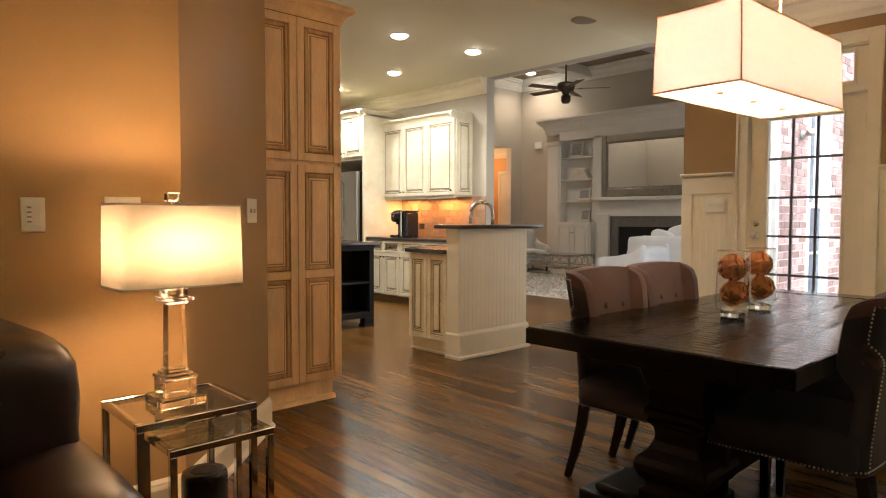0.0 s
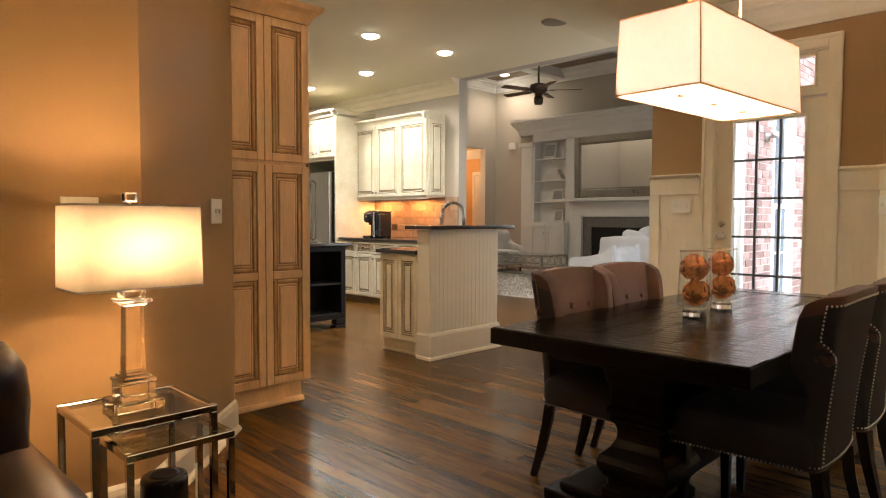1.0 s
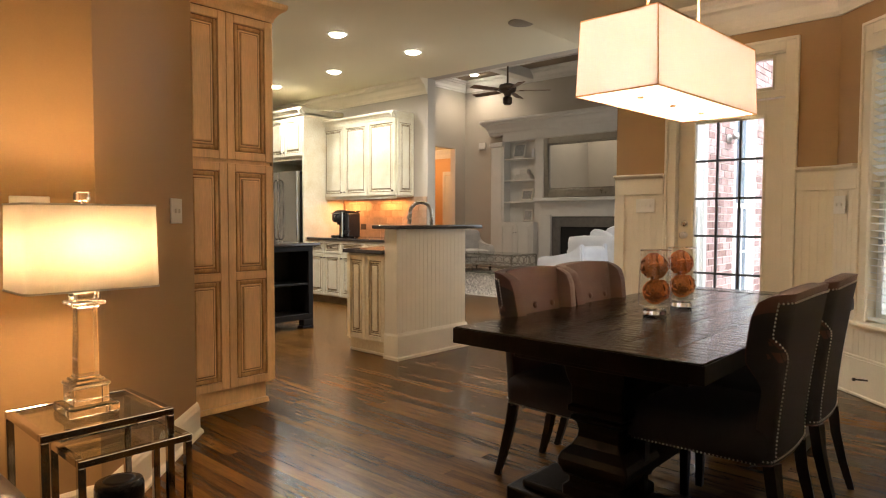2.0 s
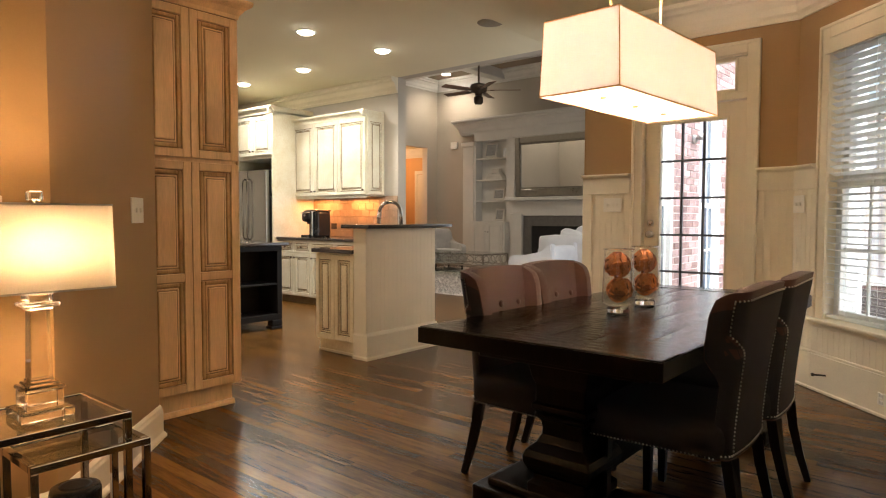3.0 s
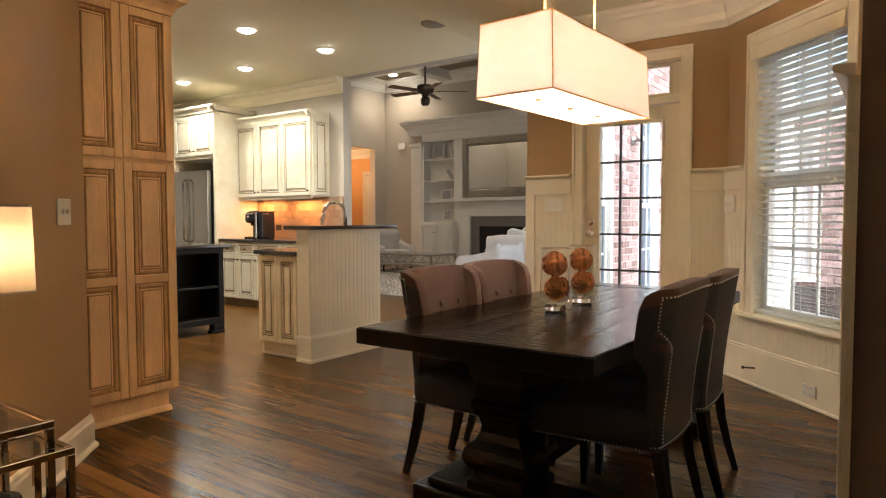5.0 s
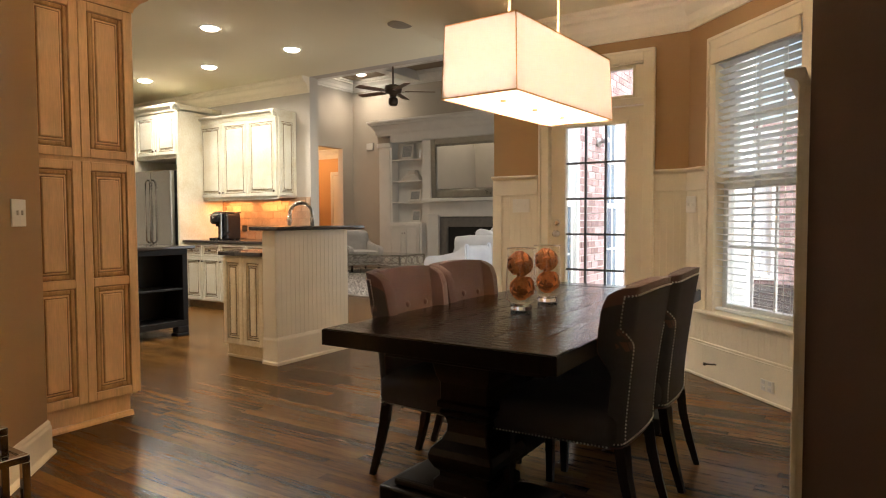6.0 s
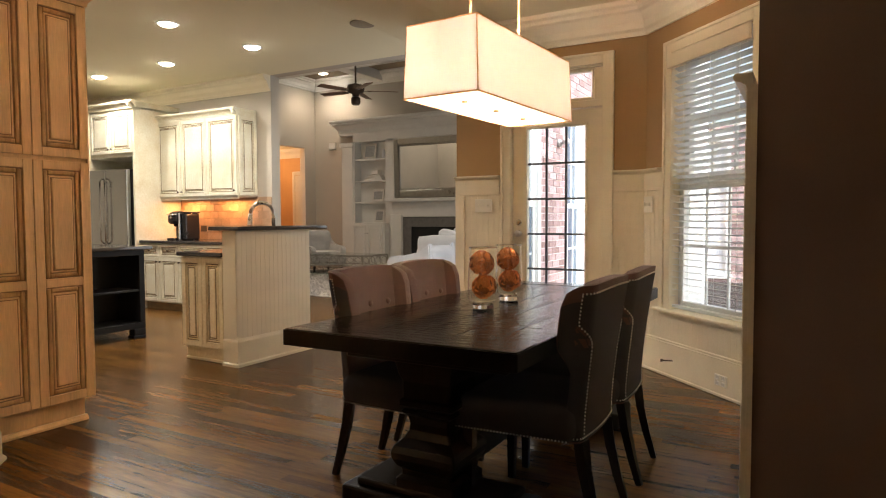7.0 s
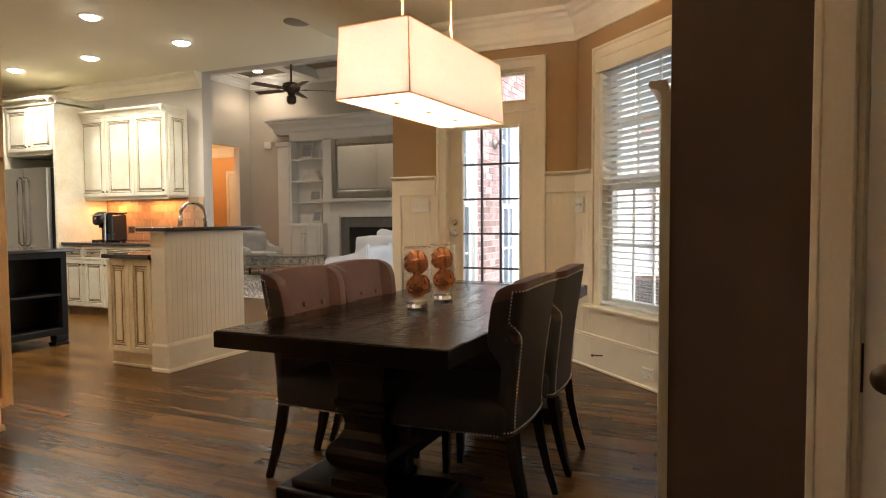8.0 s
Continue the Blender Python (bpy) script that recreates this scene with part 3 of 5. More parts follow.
# side door in the shaded wall
bm = casing(bmesh.new(), 0.55, 1.41, 0, 2.07, 0.09, MD, 0.012, band=0.003)
box(0.54, 0.562, 0, 0.13, 0, 2.08, into=bm, m=MD)
box(1.398, 1.42, 0, 0.13, 0, 2.08, into=bm, m=MD)
box(0.562, 1.398, 0, 0.13, 2.058, 2.08, into=bm, m=MD)
structure("trim_side_door", bm, TRIM, "cream moulded door casing", "casing")
door2 = thing("door_2", MD, "white painted side door, closed", "door")
door2["kind"] = "structure"
part("leaf", box(0.566, 1.394, 0.004, 0.046, 0.01, 2.054, 0.003, 1), WHITE, door2)
for a, b, c, d in ((0.67, 0.95, 0.25, 0.95), (1.02, 1.29, 0.25, 0.95), (0.67, 0.95, 1.12, 1.92), (1.02, 1.29, 1.12, 1.92)):
    part("raised_panel", box(a, b, -0.003, 0.02, c, d, 0.006, 2), WHITE, door2)
part("door_handle", lathe(knob_prof, 20, m=pose(0.648, 0.004, 0.87, 90)), BRONZE, door2, "dark bronze door knob")
part("deadbolt", lathe([(0.03, 0), (0.03, 0.012), (0.02, 0.02), (0.01, 0.022)], 20, m=pose(0.648, 0.004, 1.02, 90)), BRONZE, door2, "dark bronze deadbolt")
part("strike_plate", box(0.5605, 0.5645, 0.004, 0.05, 0.82, 0.92), BRONZE, door2)

# ---- kitchen ----
def panel_door(parent, m, w, h, mat, glz, splits=((0.0, 1.0),), knob=None, name="door", stile=0.046, gw=0.006, bead=0.012, band=None):
    """A raised-panel door in the plane y = 0 facing -y, with glaze left in its grooves."""
    bm = box(0, stile, -0.02, 0, 0, h, 0.003, 1)
    box(w - stile, w, -0.02, 0, 0, h, 0.003, 1, into=bm)
    zs = []
    for a, b in splits:
        zs.append((a * h + (stile if a == 0 else stile * 0.5), b * h - (stile if b == 1 else stile * 0.5)))
    edges = [0.0] + [v for p in zs for v in p] + [h]
    for i in range(0, len(edges), 2):
        box(stile, w - stile, -0.0198, 0, edges[i], edges[i + 1], 0.003, 1, into=bm)
    d = part(name, bm, mat, parent, m=m)
    part("glaze", box(0.004, w - 0.004, -0.006, 0.0, 0.004, h - 0.004), glz, d)
    for z0, z1 in zs:
        g, r = gw, bead
        x0, x1 = stile + g, w - stile - g
        bm = bmesh.new()
        for a, b, c, e in ((x0, x0 + r, z0 + g, z1 - g), (x1 - r, x1, z0 + g, z1 - g), (x0 + r, x1 - r, z0 + g, z0 + g + r), (x0 + r, x1 - r, z1 - g - r, z1 - g)):
            box(a, b, -0.016, -0.004, c, e, 0.003 if bead < 0.02 else 0.007, 1 if bead < 0.02 else 2, into=bm)
        part("panel_bead", bm, band or mat, d)
        q = g + r + gw * 0.8
        if x1 - x0 > 0.05 and z1 - z0 > 0.07:
            bm = box(stile + q, w - stile - q, -0.012, -0.003, z0 + q, z1 - q, 0.004, 1)
            box(stile + q + 0.016, w - stile - q - 0.016, -0.019, -0.003, z0 + q + 0.016, z1 - q - 0.016, 0.006, 2, into=bm)
            part("raised_panel", bm, mat, d)
            part("panel_line", box(stile + q + 0.016 - gw, w - stile - q - 0.016 + gw, -0.0132, -0.004, z0 + q + 0.016 - gw, z1 - q - 0.016 + gw), glz, d)
    if knob:
        part("knob", lathe([(0.006, 0), (0.005, 0.012), (0.013, 0.018), (0.013, 0.024), (0.006, 0.029)], 12, m=pose(knob[0], -0.02, knob[1], 90)), BRONZE, d, "dark bronze knob")
    return d


CABCROWN = [(0, 0), (0.008, 0), (0.012, 0.02), (0.03, 0.05), (0.055, 0.07), (0.06, 0.085), (0.06, 0.10), (0, 0.10)]

pantry = thing("pantry_cabinet", pose(2.785, 3.94, 0), "tall glazed maple pantry cabinet with raised panel doors", "cabinet")
part("body", box(0, 0.637, 0.0, 0.6, 0.125, 2.43, 0.002, 1), MAPLE, pantry)
part("toe_kick", box(0.0, 0.60, 0.02, 0.58, 0, 0.125), MAPLE, pantry)
bm = mould([(0.60, 0.012), (0.0, 0.012)], [(o, u) for o, u in [(0, 0), (0.03, 0), (0.03, 0.012), (0.02, 0.03), (0.0, 0.03)]])
part("shoe_moulding", bm, MAPLE, pantry)
for x in (0.014, 0.329):
    panel_door(pantry, pose(x, 0, 0.135), 0.312, 1.378, MAPLE, GLAZE, ((0, 0.5), (0.5, 1)), stile=0.050, gw=0.005, bead=0.024, band=HONEY)
    panel_door(pantry, pose(x, 0, 1.535), 0.312, 0.875, MAPLE, GLAZE, stile=0.050, gw=0.005, bead=0.024, band=HONEY)
part("corner_post", box(0.638, 0.650, -0.018, 0.03, 0.13, 2.42, 0.004, 1), MAPLE, pantry)
bm = mould([(0.65, 0.6), (0.65, -0.002), (0.0, -0.002)][::-1], [(-o * 1.3, u * 1.1) for o, u in CABCROWN], 2.42)
part("crown", bm, MAPLE, pantry)
part("glaze_line", box(-0.001, 0.652, -0.006, 0.3, 2.412, 2.424), GLAZE, pantry)

# peninsula
pen = thing("breakfast_bar", pose(4.77, 4.17, 0), "cream beadboard bar wall with a dark granite ledge", "bar")
part("bar_core", box(0, 0.86, 0, 0.15, 0, 1.09), TRIM, pen)
n = 17
for i in range(n):
    part("bead_board", box(i * 0.86 / n + 0.0006, (i + 1) * 0.86 / n - 0.0006, -0.0012, 0.004, 0.20, 1.09, 0.001, 1), TRIM, pen)
part("end_post", box(-0.012, 0.0, 0.0, 0.15, 0.0, 1.09, 0.002, 1), TRIM, pen)
bm = mould([(-0.0, 0.15), (0.0, 0.0), (0.86, 0.0), (0.86, 0.15)][::-1], [(0, 0), (0.03, 0), (0.03, 0.02), (0.018, 0.03), (0.018, 0.20), (0.01, 0.225), (0, 0.225)])
part("plinth", bm, TRIM, pen)
part("granite_ledge", box(-0.05, 1.03, -0.07, 0.27, 1.093, 1.125, 0.008, 2), GRANITE, pen, "dark polished granite ledge")
base = thing("sink_cabinet", pose(4.78, 4.82, 0) @ Matrix.Rotation(radians(-90), 4, 'Z'), "glazed cream base cabinet under the sink counter", "cabinet")
part("body", box(0, 0.495, 0.0, 0.84, 0.11, 0.875), CREAMG, base)
part("toe_kick", box(0.0, 0.49, 0.03, 0.84, 0, 0.11), CREAMG, base)
part("shoe_moulding", box(0.0, 0.49, 0.012, 0.03, 0, 0.025, 0.008, 2), TRIM, base)
panel_door(base, pose(0.004, 0, 0.125), 0.243, 0.74, CREAMG, GLAZE2, gw=0.008)
panel_door(base, pose(0.25, 0, 0.125), 0.243, 0.74, CREAMG, GLAZE2, gw=0.008)
top = thing("sink_counter", pose(4.74, 4.325, 0), "dark granite counter behind the bar", "countertop")
part("slab", box(0, 0.92, 0, 0.53, 0.878, 0.912, 0.006, 2), GRANITE, top)
fau = thing("kitchen_faucet", pose(5.47, 4.45, 0.912, 0, 0, -40), "brushed nickel gooseneck faucet on the sink counter", "faucet")
part("base", lathe([(0.03, 0), (0.03, 0.012), (0.022, 0.02), (0.018, 0.07), (0.014, 0.08)], 20), NICKEL, fau)
arc = [(0, 0, 0.07), (0, 0, 0.30)] + [(-0.10 + 0.10 * math.cos(a), 0, 0.32 + 0.10 * math.sin(a)) for a in [math.pi * i / 10 for i in range(11)]] + [(-0.205, 0, 0.27)]
part("neck", tube(arc, 0.017, 14), NICKEL, fau)
part("spray_head", tube([(-0.200, 0, 0.31), (-0.209, 0, 0.22)], 0.02, 12), NICKEL, fau)
part("lever", tube([(0.0, 0.0, 0.06), (0.06, -0.01, 0.085)], 0.007, 10), NICKEL, fau)

# island
isl = thing("kitchen_island", pose(3.7, 6.0, 0), "black painted island with open shelves and granite top", "island")
bm = box(0, 1.56, 0.34, 0.9, 0.10, 0.885)
part("body", bm, BLACK, isl)
part("side_panel", box(0, 0.03, 0, 0.34, 0.16, 0.83), BLACK, isl)
part("side_panel", box(1.5, 1.56, 0, 0.34, 0.16, 0.83, 0.004, 1), BLACK, isl)
part("bottom_rail", box(0, 1.56, 0.0, 0.34, 0.10, 0.16, 0.003, 1), BLACK, isl)
part("top_rail", box(0, 1.56, 0.0, 0.34, 0.83, 0.885, 0.003, 1), BLACK, isl)
part("shelf", box(0.03, 1.5, 0.01, 0.34, 0.47, 0.492, 0.003, 1), BLACK, isl)
for x in (0.05, 1.47):
    bm = box(x - 0.05, x + 0.09, -0.01, 0.10, 0.0, 0.03, 0.008, 2)
    box(x - 0.04, x + 0.09, -0.004, 0.09, 0.03, 0.10, 0.012, 2, into=bm)
    part("bracket_foot", bm, BLACK, isl)
part("granite_top", box(-0.04, 1.62, -0.05, 0.95, 0.888, 0.922, 0.008, 2), GRANITE, isl, "speckled grey granite top")

# back run: base units, wall units, fridge
cen = [(7.95, 0.37), (7.58, 0.37), (7.21, 0.5), (6.71, 0.49)]
for y, w in cen:
    c = thing("base_cabinet", MX(6.62, y), "ivory glazed base cabinet with a drawer", "cabinet", "kitchen base cabinets")
    part("body", box(0, w - 0.001, 0.0, 0.64, 0.10, 0.875), IVORY, c)
    part("toe_kick", box(0, w - 0.001, 0.06, 0.64, 0.0, 0.10), GLAZE2, c)
    panel_door(c, pose(0.003, 0, 0.115), w - 0.006, 0.575, IVORY, GLAZE2, gw=0.009, knob=(w - 0.04 if y > 7.6 else 0.03, 0.52))
    panel_door(c, pose(0.003, 0, 0.70), w - 0.006, 0.16, IVORY, GLAZE2, gw=0.009, knob=(w / 2, 0.08), name="drawer", stile=0.03)
ct = thing("back_counter", pose(0, 0, 0), "dark granite counter along the kitchen wall", "countertop")
part("slab", box(6.58, 7.27, 6.22, 7.955, 0.878, 0.912, 0.006, 2), GRANITE, ct)
ups = [(8.02, 0.49), (7.53, 0.505), (7.025, 0.55)]
for y, w in ups:
    c = thing("wall_cabinet", MX(6.94, y), "ivory glazed wall cabinet with a raised panel door", "cabinet", "kitchen wall cabinets")
    part("body", box(0, w - 0.001, 0.0, 0.33, 1.47, 2.52), IVORY, c)
    panel_door(c, pose(0.003, 0, 1.49), w - 0.006, 1.0, IVORY, GLAZE2, gw=0.009, knob=(w - 0.04 if y != 7.53 else 0.03, 0.06))
    if y == 7.025:
        panel_door(c, pose(w + 0.0, 0.012, 1.49) @ Matrix.Rotation(radians(90), 4, 'Z'), 0.30, 1.0, IVORY, GLAZE2, gw=0.009, name="end_panel")
    bm = mould([(0, 0), (w + (0.02 if y == 7.025 else 0), 0)][::-1], [(o * 1.2, u * 0.9) for o, u in CABCROWN], 2.50)
    if y == 7.025:
        merge(bm, mould([(w, 0.33), (w, -0.07)], [(-o * 1.2, u * 0.9) for o, u in CABCROWN], 2.501))
    part("crown", bm, IVORY, c)
    part("light_rail", box(0, w - 0.001, 0.0, 0.02, 1.445, 1.47, 0.003, 1), IVORY, c)
fs = thing("fridge_surround", MX(6.55, 9.0), "ivory glazed cabinet surround over the fridge", "cabinet")
part("side_panel", box(1.0, 1.035, 0.0, 0.72, 0, 2.68), IVORY, fs)
part("side_panel", box(0.0, 0.03, 0.0, 0.72, 0, 2.68), IVORY, fs)
part("body", box(0.03, 1.0, 0.03, 0.72, 2.03, 2.68), IVORY, fs)
panel_door(fs, pose(0.06, 0.03, 2.08), 0.455, 0.56, IVORY, GLAZE2, gw=0.009, knob=(0.42, 0.06))
panel_door(fs, pose(0.52, 0.03, 2.08), 0.455, 0.56, IVORY, GLAZE2, gw=0.009, knob=(0.035, 0.06))
bm = mould([(0, 0), (1.09, 0)][::-1], [(o * 1.2, u * 0.9) for o, u in CABCROWN], 2.66)
merge(bm, mould([(1.035, 0.72), (1.035, -0.07)], [(-o * 1.2, u * 0.9) for o, u in CABCROWN], 2.661))
part("crown", bm, IVORY, fs)
fr = thing("refrigerator", MX(6.5, 8.955), "stainless steel french door refrigerator", "refrigerator")
part("case", box(0, 0.90, 0.06, 0.70, 0.03, 1.86, 0.006, 2), PLASTIC, fr, "black fridge case")
for a, b in ((0.0, 0.447), (0.453, 0.90)):
    part("door", box(a, b, -0.015, 0.055, 0.74, 1.86, 0.014, 3), STEEL, fr)
part("freezer_drawer", box(0, 0.9, -0.015, 0.055, 0.06, 0.73, 0.014, 3), STEEL, fr)
for x in (0.40, 0.50):
    part("handle", tube([(x, -0.02, 0.86), (x, -0.06, 0.90), (x, -0.065, 1.3), (x, -0.06, 1.70), (x, -0.02, 1.74)], 0.011, 10), STEEL, fr)
part("handle", tube([(0.1, -0.02, 0.66), (0.14, -0.06, 0.66), (0.76, -0.06, 0.66), (0.8, -0.02, 0.66)], 0.011, 10), STEEL, fr)
part("foot", box(0.02, 0.88, 0.08, 0.6, 0, 0.03), PLASTIC, fr)
cm = thing("coffee_machine", MX(6.78, 7.62, 0.912), "black pod coffee machine with a silver column on the counter", "coffee machine")
part("body", box(0, 0.19, 0.11, 0.30, 0, 0.36, 0.03, 3), PLASTIC, cm)
bm = box(0.0, 0.19, -0.03, 0.18, 0.21, 0.385, 0.05, 5)
for v in bm.verts:
    if v.co.z > 0.33:
        v.co.y += 0.05 * (v.co.z - 0.33) / 0.055
part("brew_head", bm, PLASTIC, cm, smooth=True)
part("lift_handle", tube([(0.02, 0.02, 0.345), (0.03, -0.035, 0.335), (0.095, -0.055, 0.33), (0.16, -0.035, 0.335), (0.17, 0.02, 0.345)], 0.009, 8), CHROME, cm, "silver lift handle")
part("spout", lathe([(0.03, 0.0), (0.03, 0.03), (0.024, 0.035)], 16, at=(0.095, 0.05, 0.18)), PLASTIC, cm)
part("drip_tray", box(0.02, 0.17, -0.04, 0.12, 0, 0.03, 0.008, 2), PLASTIC, cm)
part("silver_column", box(0.191, 0.222, 0.0, 0.26, 0.0, 0.36, 0.012, 3), STEEL, cm, "silver trim column")
part("water_tank", box(0.224, 0.30, 0.03, 0.27, 0.0, 0.355, 0.025, 3), PLASTIC, cm)
part("tank_lid", box(0.222, 0.302, 0.025, 0.275, 0.356, 0.376, 0.008, 2), PLASTIC, cm)
part("badge", lathe([(0.02, 0), (0.02, 0.004), (0.012, 0.006)], 18, m=pose(0.095, -0.028, 0.30, 90)), CHROME, cm, "silver round badge")


def plate(name, m, w, h, label, toggles=(), kind="switch", mat=PLATE):
    ob = thing(name, m, label, "wall plate")
    part("cover", box(-w / 2, w / 2, -0.007, 0, -h / 2, h / 2, 0.003, 2), mat, ob)
    for x in toggles:
        if kind == "switch":
            part("toggle", box(x - 0.005, x + 0.005, -0.017, -0.006, -0.010, 0.012, 0.002, 1), mat, ob)
        elif kind == "outlet":
            for z in (-0.02, 0.02):
                part("socket", box(x - 0.014, x + 0.014, -0.0085, -0.006, z - 0.013, z + 0.013, 0.003, 1), WHITE, ob)
        elif kind == "keys":
            part("key_frame", box(-0.022, 0.022, -0.0095, -0.006, -0.036, 0.036, 0.001, 1), mat, ob)
            for z in (-0.024, -0.008, 0.008, 0.024):
                part("button", box(-0.002, 0.016, -0.0115, -0.009, z - 0.006, z + 0.006, 0.002, 1), mat, ob)
                part("key_label", box(-0.018, -0.005, -0.0100, -0.009, z - 0.003, z + 0.003), GREENGREY, ob)
        else:
            part("plain_face", box(x - 0.016, x + 0.016, -0.009, -0.006, -0.033, 0.033, 0.002, 1), mat, ob)
    return ob


plate("light_switch", M45 @ pose(0.085, -0.028, 1.285), 0.12, 0.125, "ivory double switch plate on the wainscot", (-0.024, 0.024))
plate("light_switch", MX(6.337, 2.753, 1.296), 0.165, 0.118, "ivory triple switch plate on the wainscot", (-0.045, 0, 0.045))
plate("light_switch", Matrix.Translation((2.585, 3.485, 1.215)) @ Matrix.Rotation(radians(45), 4, 'Z'), 0.15, 0.125, "cream double switch plate on the angled tan wall", (-0.025, 0.025))
plate("keypad", pose(1.518, 2.914, 1.188), 0.072, 0.116, "white keypad plate with a column of buttons", (0,), "keys", WHITE)
plate("thermostat", pose(1.80, 2.914, 1.21), 0.125, 0.09, "cream wall plate half hidden by the lamp", ())
plate("outlet", M45 @ pose(0.94, -0.033, 0.11), 0.118, 0.075, "ivory double outlet in the tall baseboard", (-0.028, 0.028), "outlet")
plate("outlet", MX(7.257, 7.49, 1.06), 0.118, 0.08, "dark outlet plate in the tile backsplash", (-0.02, 0.02), "blank", BRONZE)
ds = thing("door_stop", M45 @ pose(0.416, -0.032, 0.13), "small bronze spring door stop on the baseboard", "door stop")
part("rod", tube([(0, 0, 0), (-0.02, -0.07, 0.004)], 0.006, 8), BRONZE, ds)
part("tip", tube([(-0.02, -0.07, 0.004), (-0.024, -0.085, 0.005)], 0.011, 10), BRONZE, ds)
vent = thing("floor_vent", pose(3.72, 0.52, 0.0), "small bronze floor register by the wainscot", "floor vent")
part("frame", box(-0.13, 0.13, -0.06, 0.06, 0, 0.005, 0.002, 1), BRONZE, vent)
for i in range(9):
    part("slat", box(-0.11 + i * 0.026, -0.095 + i * 0.026, -0.045, 0.045, 0.005, 0.008), BLACK, vent)


def downlight(x, y, z, r=0.084):
    ob = thing("downlight", pose(x, y, z), "lit recessed downlight with a white trim ring", "downlight", "recessed downlights")
    part("trim_ring", lathe([(r + 0.022, -0.001), (r + 0.022, -0.006), (r, -0.010), (r - 0.004, -0.002)], 28), WHITE, ob)
    part("lens", lathe([(r - 0.004, -0.003), (r - 0.012, -0.014), (r * 0.6, -0.024), (0.01, -0.028)], 28), GLOW, ob, "glowing lens")
    return ob


CANS = [(6.18, 5.41), (5.20, 5.49), (6.20, 6.82), (6.22, 8.16)]
# Hidden by the pantry; added at the others' spacing to light the bar.
CANS.append((4.2, 5.47))
for x, y in CANS:
    downlight(x, y, CEIL)
    lamp("downlight_lamp", 'SPOT', pose(x, y, CEIL - 0.04), 45, (1.0, 0.95, 0.86), 0.07, spot=172, blend=0.8)
downlight(13.9, 10.9, 4.86, 0.11)
spk = thing("ceiling_speaker", pose(6.11, 3.90, CEIL - 0.004), "round cream ceiling speaker grille", "speaker")
part("grille", lathe([(0.125, 0.003), (0.125, -0.002), (0.115, -0.008), (0.01, -0.009)], 36), MESHG, spk)

# ---- dining ----
tab = thing("dining_table", pose(3.0, 1.025, 0), "espresso stained trestle table with hand-scraped plank top", "table")
W, LT = 0.97, 2.2
part("breadboard_end", box(0, 0.16, 0, W, 0.69, 0.756, 0.004, 2), ESPRESSO, tab)
part("breadboard_end", box(LT - 0.16, LT, 0, W, 0.69, 0.756, 0.004, 2), ESPRESSO, tab)
rng = random.Random(4)
for i in range(6):
    bm = bmesh.new()
    y0, y1, nx, ny = i * W / 6 + 0.0008, (i + 1) * W / 6 - 0.0008, 120, 6
    grid = [[bm.verts.new((0.161 + (LT - 0.322) * a / nx, y0 + (y1 - y0) * b / ny, 0.7545 + 0.0013 * noise.noise(Vector((a * 0.36, b * 0.16 + i * 7, 3))) - (0.0018 if b in (0, ny) else 0))) for b in range(ny + 1)] for a in range(nx + 1)]
    for a in range(nx):
        for b in range(ny):
            bm.faces.new((grid[a][b], grid[a + 1][b], grid[a + 1][b + 1], grid[a][b + 1])).smooth = True
    box(0.161, LT - 0.161, y0, y1, 0.692, 0.7515, into=bm)
    part("plank", bm, ESPRESSO, tab)
for y0, y1 in ((-0.004, -0.0005), (W + 0.0005, W + 0.004)):
    part("edge_band", box(0, LT, y0, y1, 0.692, 0.7515, 0.001, 1), ESPRESSO2, tab)
part("edge_band", box(-0.004, -0.0005, -0.004, W + 0.004, 0.692, 0.7515, 0.001, 1), ESPRESSO2, tab)
part("apron", box(0.22, LT - 0.22, 0.13, W - 0.13, 0.62, 0.69, 0.004, 1), ESPRESSO2, tab)
PED = [(0.13, 0.0), (0.13, 0.035), (0.112, 0.05), (0.112, 0.07), (0.128, 0.085), (0.143, 0.115), (0.145, 0.14), (0.135, 0.165), (0.105, 0.195), (0.09, 0.225), (0.088, 0.25), (0.095, 0.28), (0.112, 0.295), (0.112, 0.305), (0.105, 0.312), (0.12, 0.325), (0.12, 0.345), (0.108, 0.355), (0.108, 0.42), (0.12, 0.45), (0.13, 0.50)]
for x in (0.36, LT - 0.36):
    bm = lathe(PED, square=True, at=(x, W / 2, 0.12))
    bmesh.ops.bevel(bm, geom=[e for e in bm.edges if abs((e.verts[0].co - e.verts[1].co).normalized().z) > 0.3], offset=0.006, segments=1, affect='EDGES')
    part("pedestal", bm, ESPRESSO2, tab)
    bm = box(x - 0.15, x + 0.15, 0.10, W - 0.10, 0.0, 0.085, 0.012, 2)
    box(x - 0.125, x + 0.125, 0.16, W - 0.16, 0.085, 0.12, 0.012, 2, into=bm)
    part("trestle_foot", bm, ESPRESSO2, tab)
part("stretcher", box(0.46, LT - 0.46, W / 2 - 0.05, W / 2 + 0.05, 0.13, 0.25, 0.008, 2), ESPRESSO2, tab)


def smoothstep(a, b, t):
    t = min(1, max(0, (t - a) / (b - a)))
    return t * t * (3 - 2 * t)


